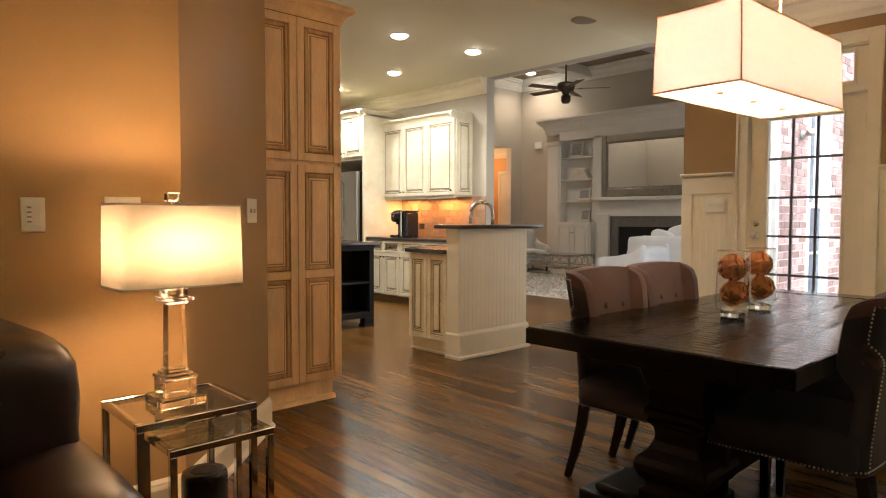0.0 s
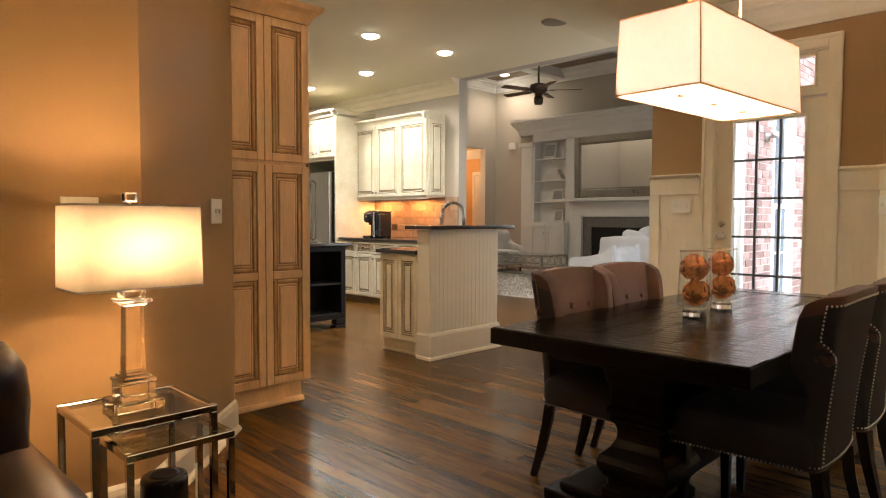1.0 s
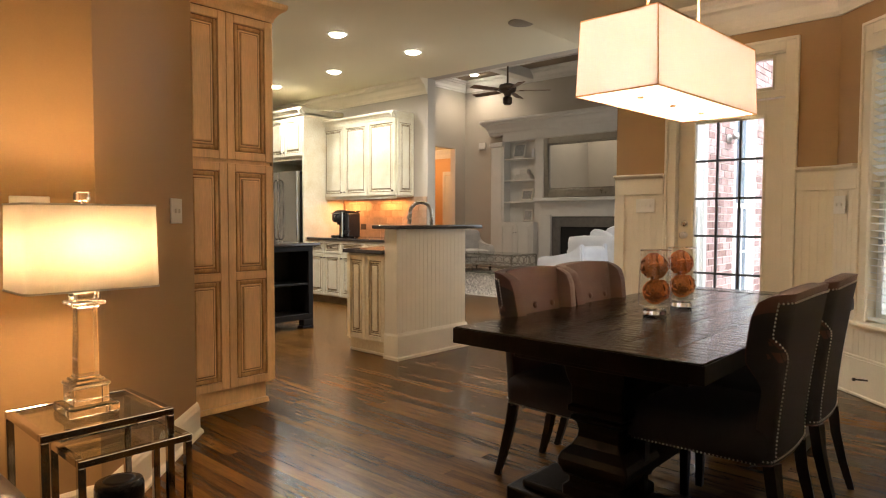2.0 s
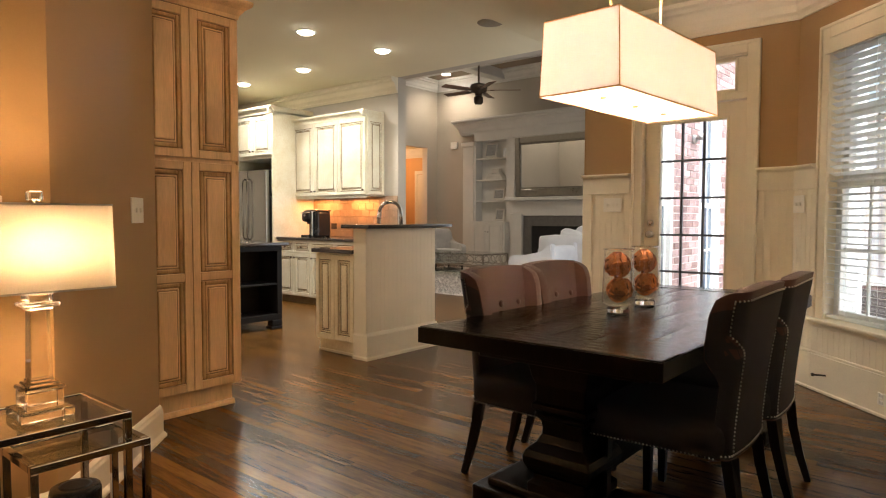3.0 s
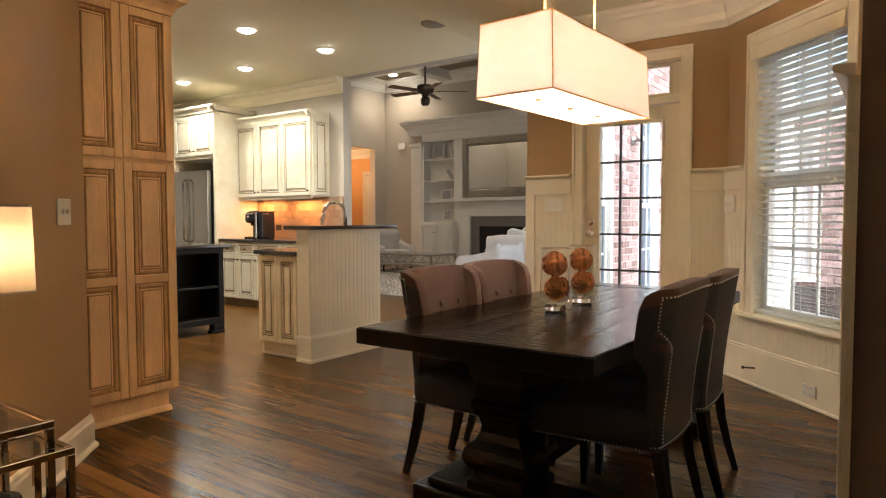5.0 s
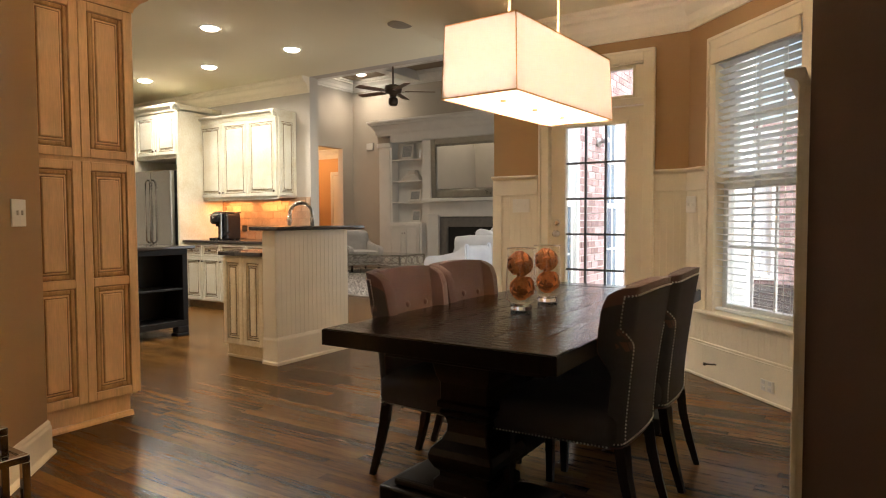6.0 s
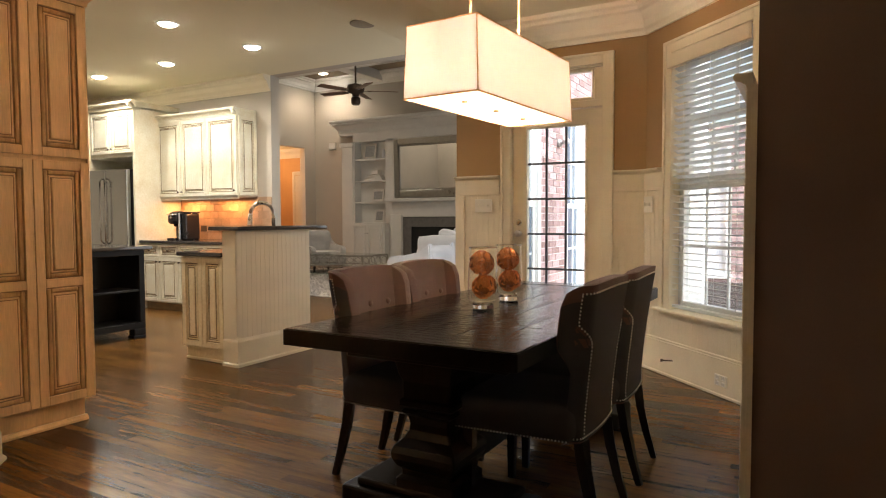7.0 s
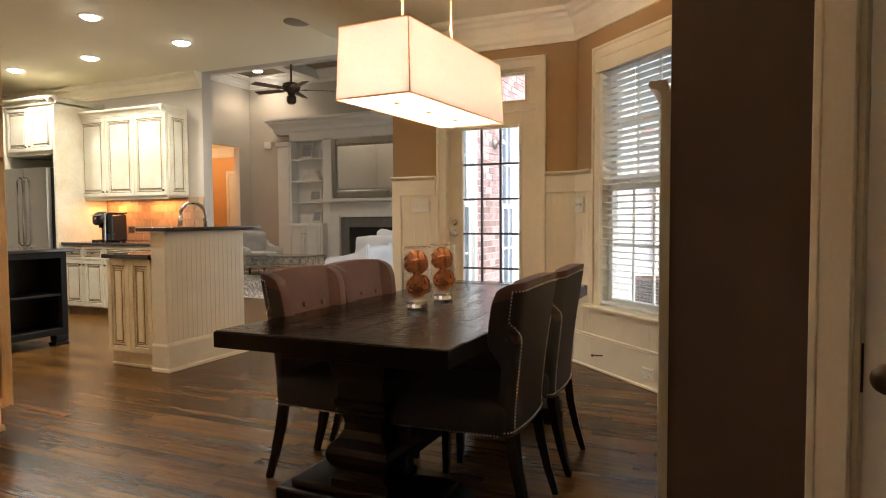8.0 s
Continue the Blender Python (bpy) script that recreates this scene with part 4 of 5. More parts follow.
def dining_chair():
    """Faces +y; the origin lies on the floor between the back legs."""
    ob = thing("dining_chair", Matrix.Identity(4), "taupe velvet dining chair with charcoal outer back and nailheads", "chair", "chairs round the table")
    bm = box(-0.255, 0.255, 0.06, 0.56, 0.355, 0.485, 0.05, 4)
    for v in bm.verts:
        if v.co.z > 0.44:
            v.co.z += 0.035 * (1 - (v.co.x / 0.27) ** 2) * (1 - ((v.co.y - 0.3) / 0.3) ** 2)
        v.co.x *= 1 + 0.10 * (v.co.y - 0.06) / 0.5
    part("seat", bm, FELT, ob, "charcoal cloth seat", smooth=True)
    NU, NV, TH = 36, 20, 0.055

    def shell(u, v, off):
        # the plan is a flat back that turns forward into wings
        wing = 0.058 + 0.068 * smoothstep(0.44, 0.64, v) - 0.012 * smoothstep(0.9, 1.0, v)
        half = 0.209 + 0.026 * smoothstep(0.3, 1.0, v)
        a = u * 1.0
        s = abs(a)
        turn = 0.62
        if s < turn:
            x, f, nx, ny = half * s / turn * 0.92, 0.012 * (s / turn) ** 2, 0.0, -1.0
        else:
            q = (s - turn) / (1 - turn)
            ang = min(1.0, q * 2.2) * math.pi / 2 * 0.93
            x = half * 0.92 + half * 0.16 * math.sin(ang)
            f = 0.012 + 0.045 * (1 - math.cos(ang)) + max(0, q - 0.3) / 0.7 * (wing - 0.045)
            nx, ny = math.sin(ang), -math.cos(ang)
        z = 0.36 + (0.572 + 0.022 * (1 - s * s)) * v
        z -= 0.024 * max(0.0, (s - 0.68) / 0.32) ** 2 * v ** 4
        lean = -0.072 * max(0, v - 0.1) ** 1.3
        return Vector((math.copysign(x + off * nx, a), 0.035 + f + lean + off * ny, z))

    bm = bmesh.new()
    out = [[bm.verts.new(shell(-1 + 2 * i / NU, j / NV, 0)) for j in range(NV + 1)] for i in range(NU + 1)]
    inn = [[bm.verts.new(shell(-1 + 2 * i / NU, j / NV, -TH)) for j in range(NV + 1)] for i in range(NU + 1)]
    for g, flip in ((out, False), (inn, True)):
        for i in range(NU):
            for j in range(NV):
                q = (g[i][j], g[i + 1][j], g[i + 1][j + 1], g[i][j + 1])
                bm.faces.new(q[::-1] if flip else q)
    rim = [(i, 0) for i in range(NU)] + [(NU, j) for j in range(NV)] + [(i, NV) for i in range(NU, 0, -1)] + [(0, j) for j in range(NV, 0, -1)]
    for (a, b), (c, d) in zip(rim, rim[1:] + rim[:1]):
        bm.faces.new((out[a][b], out[c][d], inn[c][d], inn[a][b]))
    bmesh.ops.recalc_face_normals(bm, faces=bm.faces[:])
    edge = [e for e in bm.edges if len(e.link_faces) == 2 and e.link_faces[0].normal.dot(e.link_faces[1].normal) < 0.3]
    bmesh.ops.bevel(bm, geom=edge, offset=0.012, segments=3, affect='EDGES', profile=0.5, clamp_overlap=True)
    part("backrest", bm, FABRIC, ob, smooth=True)
    bm = bmesh.new()
    edge_u = lambda v: 0.595 + 0.170 * smoothstep(0.62, 0.80, (v - 0.03) / 0.92)
    grid = [[bm.verts.new(shell((-1 + 2 * i / 30) * edge_u(0.012 + 0.935 * j / 24), 0.012 + 0.935 * j / 24, 0.002)) for j in range(25)] for i in range(31)]
    for i in range(30):
        for j in range(24):
            bm.faces.new((grid[i][j], grid[i + 1][j], grid[i + 1][j + 1], grid[i][j + 1]))
    part("outer_back", bm, FELT, ob, "charcoal cloth outer back panel", smooth=True)
    for sgn in (-1, 1):
        bm = bmesh.new()
        rows = [[bm.verts.new(shell(sgn * (edge_u(w) + (0.985 - edge_u(w)) * i / 6), w, 0.0016)) for i in range(7)] for w in (0.012 + 0.89 * j / 12 for j in range(13))]
        for a, b in zip(rows, rows[1:]):
            for i in range(6):
                bm.faces.new((a[i], a[i + 1], b[i + 1], b[i]))
        bmesh.ops.recalc_face_normals(bm, faces=bm.faces[:])
        part("side_panel", bm, FELT, ob, "charcoal cloth side panel", smooth=True)
    for u, v in ((-0.42, 0.70), (0, 0.70), (0.42, 0.70)):
        p = shell(u, v, -TH)
        part("button", lathe([(0.013, -0.002), (0.016, 0.003), (0.012, 0.008), (0.003, 0.011)], 14, m=Matrix.Translation(p) @ pose(0, -0.001, 0, -82)), FABRIC, ob)
    bm = bmesh.new()
    stud = lambda p: merge(bm, lathe([(0.0040, -0.002), (0.0035, 0.0012), (0.0015, 0.0030)], 6, m=Matrix.Translation(p) @ pose(0, 0, 0, 90)))

    def run(fn, step=0.0125):
        ps = [fn(k / 400) for k in range(401)]
        d = 0
        stud(ps[0])
        for a, b in zip(ps, ps[1:]):
            d += (b - a).length
            if d > step:
                stud(b)
                d = 0

    for sgn in (-1, 1):
        run(lambda k: shell(sgn * (0.60 + 0.170 * smoothstep(0.62, 0.80, k)), 0.03 + 0.92 * k, 0.003))
        run(lambda k: Vector((sgn * (0.253 + 0.025 * k), 0.09 + 0.44 * k, 0.372)))
    run(lambda k: shell(-0.77 + 1.54 * k, 0.95, 0.003))
    run(lambda k: shell(-0.99 + 1.98 * k, 0.03, 0.003))
    run(lambda k: Vector((-0.24 + 0.48 * k, 0.561, 0.372)))
    tagged(part("nailhead_trim", bm, NAIL, ob, "row of small nickel nailheads"), kind="stuff")
    for sx in (-1, 1):
        pts = [(sx * 0.17, 0.06, 0.36), (sx * 0.175, 0.045, 0.25), (sx * 0.18, 0.015, 0.12), (sx * 0.185, -0.02, 0.0)]
        part("leg", tube(pts, 0.02, radii=[0.030, 0.027, 0.023, 0.018], square=True), CHAIRLEG, ob)
        pts = [(sx * 0.21, 0.50, 0.36), (sx * 0.21, 0.50, 0.0)]
        part("leg", tube(pts, 0.02, radii=[0.030, 0.019], square=True), CHAIRLEG, ob)
    return ob


chair = dining_chair()
chair.matrix_world = pose(3.60, 0.888, 0, 0, 0, 0)
copy_thing(chair, pose(4.18, 0.885, 0, 0, 0, 2))
copy_thing(chair, pose(3.63, 2.095, 0, 0, 0, 180))
copy_thing(chair, pose(4.15, 2.095, 0, 0, 0, 178))


def hurricane(x, y):
    ob = thing("hurricane_vase", pose(x, y, 0.7565), "clear glass hurricane holding two russet woven balls", "vase", "glass hurricanes")
    part("base", lathe([(0.046, 0), (0.050, 0.004), (0.050, 0.020), (0.045, 0.027), (0.030, 0.030)], 32), CRYSTAL, ob, "thick clear glass base")
    ring = [(0.065 * math.cos(a * math.pi / 16), 0.065 * math.sin(a * math.pi / 16), 0.286) for a in range(33)]
    part("rim", tube(ring, 0.0022, 6), CRYSTAL, ob)
    bm = lathe([(0.046, 0.029), (0.054, 0.034), (0.072, 0.044), (0.073, 0.06), (0.069, 0.17), (0.064, 0.285)], 32)
    bm.faces.ensure_lookup_table()
    bmesh.ops.delete(bm, geom=[bm.faces[-1]], context='FACES')
    g = part("glass_cylinder", bm, GLASS, ob)
    g.visible_shadow = False
    for k, (dx, dy, z) in enumerate(((0.006, -0.004, 0.102), (-0.004, 0.005, 0.214))):
        bm = bmesh.new()
        bmesh.ops.create_icosphere(bm, subdivisions=3, radius=0.053)
        r = random.Random(k + 3)
        for j in range(34):
            ax = Vector((r.gauss(0, 1), r.gauss(0, 1), r.gauss(0, 1))).normalized()
            e1 = ax.orthogonal().normalized()
            e2 = ax.cross(e1)
            a0, span, w = r.uniform(0, 6.28), r.uniform(0.9, 1.7), r.uniform(0.010, 0.017)
            rows = []
            for q in range(9):
                a = a0 + span * q / 8
                c = (math.cos(a) * e1 + math.sin(a) * e2)
                ww = w * math.sin(math.pi * (q + 0.4) / 8.8)
                rows.append((bm.verts.new(0.0545 * c - ax * ww), bm.verts.new((0.0590 + 0.003 * r.random()) * c), bm.verts.new(0.0545 * c + ax * ww)))
            for a, b in zip(rows, rows[1:]):
                bm.faces.new((a[0], b[0], b[1], a[1]))
                bm.faces.new((a[1], b[1], b[2], a[2]))
        part("woven_ball", bm, RATTAN, ob, "russet bark ball", m=pose(dx, dy, z, 20 * k, 0, 50 * k))
    return ob


hurricane(3.865, 1.56)
hurricane(4.20, 1.575)

PM = pose(3.42, 1.366, 1.68, 0, 0, -3.4)
pend = thing("pendant_lamp", PM, "lit rectangular ivory fabric pendant over the table", "pendant lamp")
PX, PY, PH, TAPER = 0.975, 0.36, 0.302, 0.012


def shade_panel(parent, corners, mat, name="shade"):
    bm = bmesh.new()
    vs = [bm.verts.new(c) for c in corners]
    f = bm.faces.new(vs)
    bm.normal_update()
    ret = bmesh.ops.extrude_face_region(bm, geom=[f])
    bmesh.ops.translate(bm, verts=[v for v in ret["geom"] if isinstance(v, bmesh.types.BMVert)], vec=f.normal * -0.0015)
    bmesh.ops.recalc_face_normals(bm, faces=bm.faces[:])
    return part(name, bm, mat, parent)


def box_shade(parent, px, py, h, t, mat, trim, tr=0.005):
    lo = [(0, 0, 0), (px, 0, 0), (px, py, 0), (0, py, 0)]
    hi = [(t, t, h), (px - t, t, h), (px - t, py - t, h), (t, py - t, h)]
    for i in range(4):
        j = (i + 1) % 4
        shade_panel(parent, (lo[i], lo[j], hi[j], hi[i]), mat)
        part("trim_tape", tube([lo[i], lo[j]], tr, square=True), trim, parent)
        part("trim_tape", tube([hi[i], hi[j]], tr, square=True), trim, parent)
        part("trim_tape", tube([lo[i], hi[i]], tr * 0.7, square=True), trim, parent)


TAPE = material("gold_trim_tape", (0.78, 0.47, 0.20), 0.6, vary=0.1, scale=30)
box_shade(pend, PX, PY, PH, TAPER, SHADE, TAPE, 0.004)
part("diffuser", box(0.012, PX - 0.012, 0.012, PY - 0.012, 0.006, 0.010), DIFFUSER, pend, "glowing frosted diffuser")
for x in (0.2, PX / 2, PX - 0.2):
    part("finial", lathe([(0.012, 0.0), (0.013, -0.004), (0.011, -0.007), (0.003, -0.008)], 14, at=(x, PY / 2, 0.005)), TAPE, pend)
for x in (0.25, PX - 0.25):
    part("rod", tube([(x, PY / 2, 0.12), (x, PY / 2, BAY - 1.68 - 0.02)], 0.006, 8), TAPE, pend)
part("canopy", box(0.18, PX - 0.18, PY / 2 - 0.06, PY / 2 + 0.06, BAY - 1.68 - 0.025, BAY - 1.68, 0.004, 1), TAPE, pend)
part("crossbar", tube([(0.2, PY / 2, 0.14), (PX - 0.2, PY / 2, 0.14)], 0.008, 8), TAPE, pend)
for x in (0.2, PX / 2, PX - 0.2):
    part("bulb", lathe([(0.012, 0.14), (0.028, 0.18), (0.030, 0.205), (0.016, 0.235), (0.003, 0.24)], 14, at=(x, PY / 2, 0)), BULB, pend, "lit bulb")
    lamp("pendant_bulb", 'POINT', PM @ pose(x, PY / 2, 0.16), 29, WARM, 0.04)

# ---- lamp corner ----
def nest_table(name, x0, x1, y0, y1, h, label, floor_bar=True):
    ob = thing(name, pose(x0, y0, 0), label, "side table", "nesting side tables")
    a, b, r = x1 - x0, y1 - y0, 0.011
    for x in (r, a - r):
        for y in (r, b - r):
            part("leg", box(x - r, x + r, y - r, y + r, 0, h - 2 * r, 0.002, 1), CHROME, ob)
    for y in (r, b - r):
        part("rail", box(0, a, y - r, y + r, h - 2 * r, h, 0.002, 1), CHROME, ob)
    for x in (r, a - r):
        part("rail", box(x - r, x + r, 2 * r, b - 2 * r, h - 2 * r, h, 0.002, 1), CHROME, ob)
        part("floor_rail", box(x - r, x + r, 2 * r, b - 2 * r, 0.0, 2 * r, 0.002, 1), CHROME, ob)
    part("floor_rail", box(2 * r, a - 2 * r, b - 2 * r, b, 0.0, 2 * r, 0.002, 1), CHROME, ob)
    g = part("glass_top", box(2 * r - 0.004, a - 2 * r + 0.004, 2 * r - 0.004, b - 2 * r + 0.004, h - 0.012, h - 0.004), SMOKE, ob, "clear glass top")
    g.visible_shadow = False
    return ob


nest_table("side_table", 1.67, 2.055, 2.385, 2.755, 0.56, "polished chrome side table with a glass top")
nest_table("side_table", 1.755, 2.10, 2.355, 2.62, 0.47, "smaller chrome nesting table with a glass top")
tl = thing("table_lamp", pose(1.855, 2.575, 0.5565), "crystal column table lamp with a lit ivory box shade", "table lamp")
bm = box(-0.075, 0.075, -0.075, 0.075, 0, 0.03, 0.004, 1)
part("base_slab", bm, CRYSTAL, tl)
part("base_block", box(-0.052, 0.052, -0.052, 0.052, 0.031, 0.085, 0.003, 1), CRYSTAL, tl)
bm = box(-0.056, 0.056, -0.056, 0.056, 0.086, 0.098, 0.003, 1)
box(-0.044, 0.044, -0.044, 0.044, 0.099, 0.109, 0.003, 1, into=bm)
box(-0.034, 0.034, -0.034, 0.034, 0.110, 0.119, 0.003, 1, into=bm)
part("stepped_collar", bm, CRYSTAL, tl)
part("column", lathe([(0.030, 0.12), (0.026, 0.335)], square=True), CRYSTAL, tl)
bm = box(-0.034, 0.034, -0.034, 0.034, 0.336, 0.345, 0.003, 1)
box(-0.050, 0.050, -0.050, 0.050, 0.346, 0.360, 0.005, 2, into=bm)
box(-0.036, 0.036, -0.036, 0.036, 0.361, 0.388, 0.006, 2, into=bm)
part("capital", bm, CRYSTAL, tl)
part("stem", tube([(0, 0, 0.388), (0, 0, 0.676)], 0.006, 8), CHROME, tl)
part("finial", box(-0.02, 0.02, -0.02, 0.02, 0.676, 0.706, 0.004, 1), CRYSTAL, tl)
sh = part("shade_frame", tube([(-0.1, 0, 0.664), (0.1, 0, 0.664)], 0.003, 6), CHROME, tl)
bm = bmesh.new()
hx, hy, rr = 0.197, 0.125, 0.03
ring = []
for cx, cy, a0 in ((hx - rr, hy - rr, 0), (-hx + rr, hy - rr, 90), (-hx + rr, -hy + rr, 180), (hx - rr, -hy + rr, 270)):
    for k in range(6):
        a = radians(a0 + 90 * k / 5)
        ring.append((cx + rr * math.cos(a), cy + rr * math.sin(a)))
lo = [bm.verts.new((x, y, 0.40)) for x, y in ring]
hi = [bm.verts.new((x * 0.975, y * 0.975, 0.664)) for x, y in ring]
for i in range(len(ring)):
    j = (i + 1) % len(ring)
    bm.faces.new((lo[i], lo[j], hi[j], hi[i])).smooth = True
lamp_shade = part("shade", bm, LAMPSHADE, tl, "ivory fabric box shade")
so = lamp_shade.modifiers.new("thickness", 'SOLIDIFY')
so.thickness = 0.0015
for z, s in ((0.40, 1.0), (0.664, 0.975)):
    part("shade_rim", mould([(x * s, y * s) for x, y in ring], [(-0.002, -0.003), (0.002, -0.003), (0.002, 0.003), (-0.002, 0.003)], z, closed=True), LINEN, tl)
part("bulb", lathe([(0.012, 0.44), (0.030, 0.50), (0.030, 0.53), (0.004, 0.57)], 14), BULB, tl, "lit bulb")
lamp("table_lamp_bulb", 'POINT', pose(1.855, 2.575, 0.5565 + 0.53), 14.5, (1.0, 0.64, 0.37), 0.075)

sp = thing("smart_speaker", pose(1.96, 2.60, 0.0), "black cylinder speaker on the floor under the tables", "speaker")
part("body", lathe([(0.070, 0), (0.078, 0.01), (0.078, 0.27), (0.074, 0.285), (0.06, 0.29), (0.01, 0.288)], 32), PLASTIC, sp)
part("top_ring", lathe([(0.05, 0.288), (0.05, 0.291), (0.04, 0.292)], 28), BLACK, sp)

sofa = thing("leather_sofa", pose(0.0, 0.0, 0), "dark brown leather sofa with a plump back cushion", "sofa")


def cushion(x0, x1, y0, y1, z0, z1, bevel, puff=0.02, seed=1, crease=0.006):
    bm = bmesh.new()
    bmesh.ops.create_cube(bm, size=1)
    bmesh.ops.subdivide_edges(bm, edges=bm.edges[:], cuts=9, use_grid_fill=True)
    c = Vector(((x0 + x1) / 2, (y0 + y1) / 2, (z0 + z1) / 2))
    h = Vector(((x1 - x0) / 2, (y1 - y0) / 2, (z1 - z0) / 2))
    for v in bm.verts:
        p = Vector((v.co.x * 2, v.co.y * 2, v.co.z * 2))
        q = Vector((p.x * h.x, p.y * h.y, p.z * h.z))
        inner = Vector([max(-(a - bevel), min(a - bevel, b)) for a, b in zip(h, q)])
        d = q - inner
        if d.length > 1e-6:
            q = inner + d.normalized() * bevel
        w = (1 - p.x ** 2) * (1 - p.y ** 2) + (1 - p.x ** 2) * (1 - p.z ** 2) + (1 - p.y ** 2) * (1 - p.z ** 2)
        nrm = (q - inner).normalized() if d.length > 1e-6 else Vector((0, 0, 0))
        q += nrm * (puff * w + crease * noise.noise(q * 14 + Vector((seed, 0, 0))))
        v.co = c + q
    return bm


part("base", box(-0.75, 1.50, 1.75, 2.82, 0.06, 0.30, 0.03, 3), LEATHER, sofa)
part("arm", cushion(1.26, 1.535, 1.72, 2.75, 0.12, 0.60, 0.09, 0.012, 2), LEATHER, sofa, smooth=True)
part("arm", cushion(-0.80, -0.52, 1.72, 2.75, 0.12, 0.60, 0.09, 0.012, 3), LEATHER, sofa, smooth=True)
part("back", box(-0.7, 1.40, 2.58, 2.84, 0.12, 0.80, 0.06, 3), LEATHER, sofa, smooth=False)
part("back_cushion", cushion(0.42, 1.475, 2.18, 2.66, 0.44, 0.885, 0.10, 0.03, 4, 0.012), LEATHER, sofa, smooth=True)
part("back_cushion", cushion(-0.62, 0.40, 2.18, 2.66, 0.44, 0.885, 0.10, 0.03, 5, 0.012), LEATHER, sofa, smooth=True)
part("seat_cushion", cushion(0.37, 1.25, 1.70, 2.30, 0.29, 0.46, 0.05, 0.02, 6), LEATHER, sofa, smooth=True)
part("seat_cushion", cushion(-0.52, 0.35, 1.70, 2.30, 0.29, 0.46, 0.05, 0.02, 7), LEATHER, sofa, smooth=True)
for x in (-0.65, 1.40):
    for y in (1.82, 2.72):
        part("foot", box(x - 0.03, x + 0.03, y - 0.03, y + 0.03, 0, 0.07, 0.004, 1), ESPRESSO2, sofa)

# ---- living room ----
fp = thing("fireplace_wall_unit", MX(14.5, 10.6), "white built-in bookcase and fireplace surround with a deep cornice", "built-in")
part("pilaster", box(0.02, 0.37, -0.30, 0, 0, 3.10, 0.01, 1), WHITE, fp)
part("pilaster_cap", box(-0.02, 0.41, -0.34, 0, 3.0, 3.12, 0.02, 2), WHITE, fp)
bm = box(0.37, 0.43, -0.28, 0, 0, 3.16)
box(1.36, 1.60, -0.28, 0, 0, 3.16, into=bm)
box(0.43, 1.36, -0.02, 0, 1.10, 3.16, into=bm)
box(0.37, 5.2, -0.28, 0, 3.12, 3.34, into=bm)
box(1.60, 5.2, -0.10, 0, 1.62, 3.12, into=bm)
part("bookcase", bm, WHITE, fp)
bm = mould([(5.2, -0.25), (-0.02, -0.25), (-0.02, 0.0)][::-1], [(-o * 1.5, u * 1.5) for o, u in CROWN], 3.30)
box(-0.02, 5.2, -0.25, 0, 3.3, 3.67, into=bm)
part("cornice", bm, WHITE, fp)
for z in (1.62, 2.15, 2.69):
    part("shelf", box(0.43, 1.36, -0.27, -0.02, z - 0.03, z), WHITE, fp)
part("cabinet_base", box(0.37, 1.45, -0.45, 0, 0.0, 1.10, 0.006, 1), WHITE, fp)
for x, k in ((0.46, 0.42), (0.93, 0.03)):
    panel_door(fp, pose(x, -0.45, 0.12), 0.46, 0.94, WHITE, WHITE, knob=(k, 0.72), stile=0.06)
part("mantel_shelf", box(1.46, 5.2, -0.52, 0, 1.60, 1.68, 0.015, 2), WHITE, fp)
part("mantel_frieze", box(1.60, 5.2, -0.34, 0, 1.24, 1.60, 0.01, 1), WHITE, fp)
part("mantel_leg", box(1.56, 1.88, -0.38, 0, 0, 1.30, 0.01, 1), WHITE, fp)
bm = box(1.88, 2.10, -0.30, 0, 0, 1.24)
box(2.10, 4.2, -0.30, 0, 1.0, 1.24, into=bm)
part("slate_surround", bm, SLATE, fp, "grey slate surround")
part("firebox", box(2.10, 4.0, -0.26, -0.02, 0.0, 1.0), FIREBLACK, fp, "black firebox")

mir = thing("mantel_mirror", MX(14.38, 9.06, 1.70), "large mirror in a broad silver frame above the mantel", "mirror")
bm = bmesh.new()
MW, MH, FW = 2.3, 1.46, 0.19
for a, b, c, d in ((0, FW, 0, MH), (MW - FW, MW, 0, MH), (FW, MW - FW, 0, FW), (FW, MW - FW, MH - FW, MH)):
    box(a, b, -0.07, 0, c, d, 0.02, 2, into=bm)
for a, b, c, d in ((FW, FW + 0.03, FW, MH - FW), (MW - FW - 0.03, MW - FW, FW, MH - FW), (FW + 0.03, MW - FW - 0.03, FW, FW + 0.03), (FW + 0.03, MW - FW - 0.03, MH - FW - 0.03, MH - FW)):
    box(a, b, -0.05, 0, c, d, 0.006, 1, into=bm)
part("frame", bm, SILVER, mir, "stepped silver frame", m=pose(0, -0.04, 0, 2.0))
part("mirror_glass", box(FW + 0.02, MW - FW - 0.02, -0.03, -0.02, FW + 0.02, MH - FW - 0.02), MIRROR, mir, m=pose(0, -0.04, 0, 2.0))


def frame_on_shelf(u, z, w, h, label):
    ob = thing("picture_frame", MX(14.5, 10.6, z) @ pose(u, -0.16, 0, -12), label, "picture frame", "frames on the bookcase")
    bm = box(0, w, -0.02, 0, 0, h, 0.004, 1)
    part("frame", bm, BOOKISH, ob)
    part("print", box(0.04, w - 0.04, -0.024, -0.015, 0.05, h - 0.05), GREENGREY, ob)
    return ob


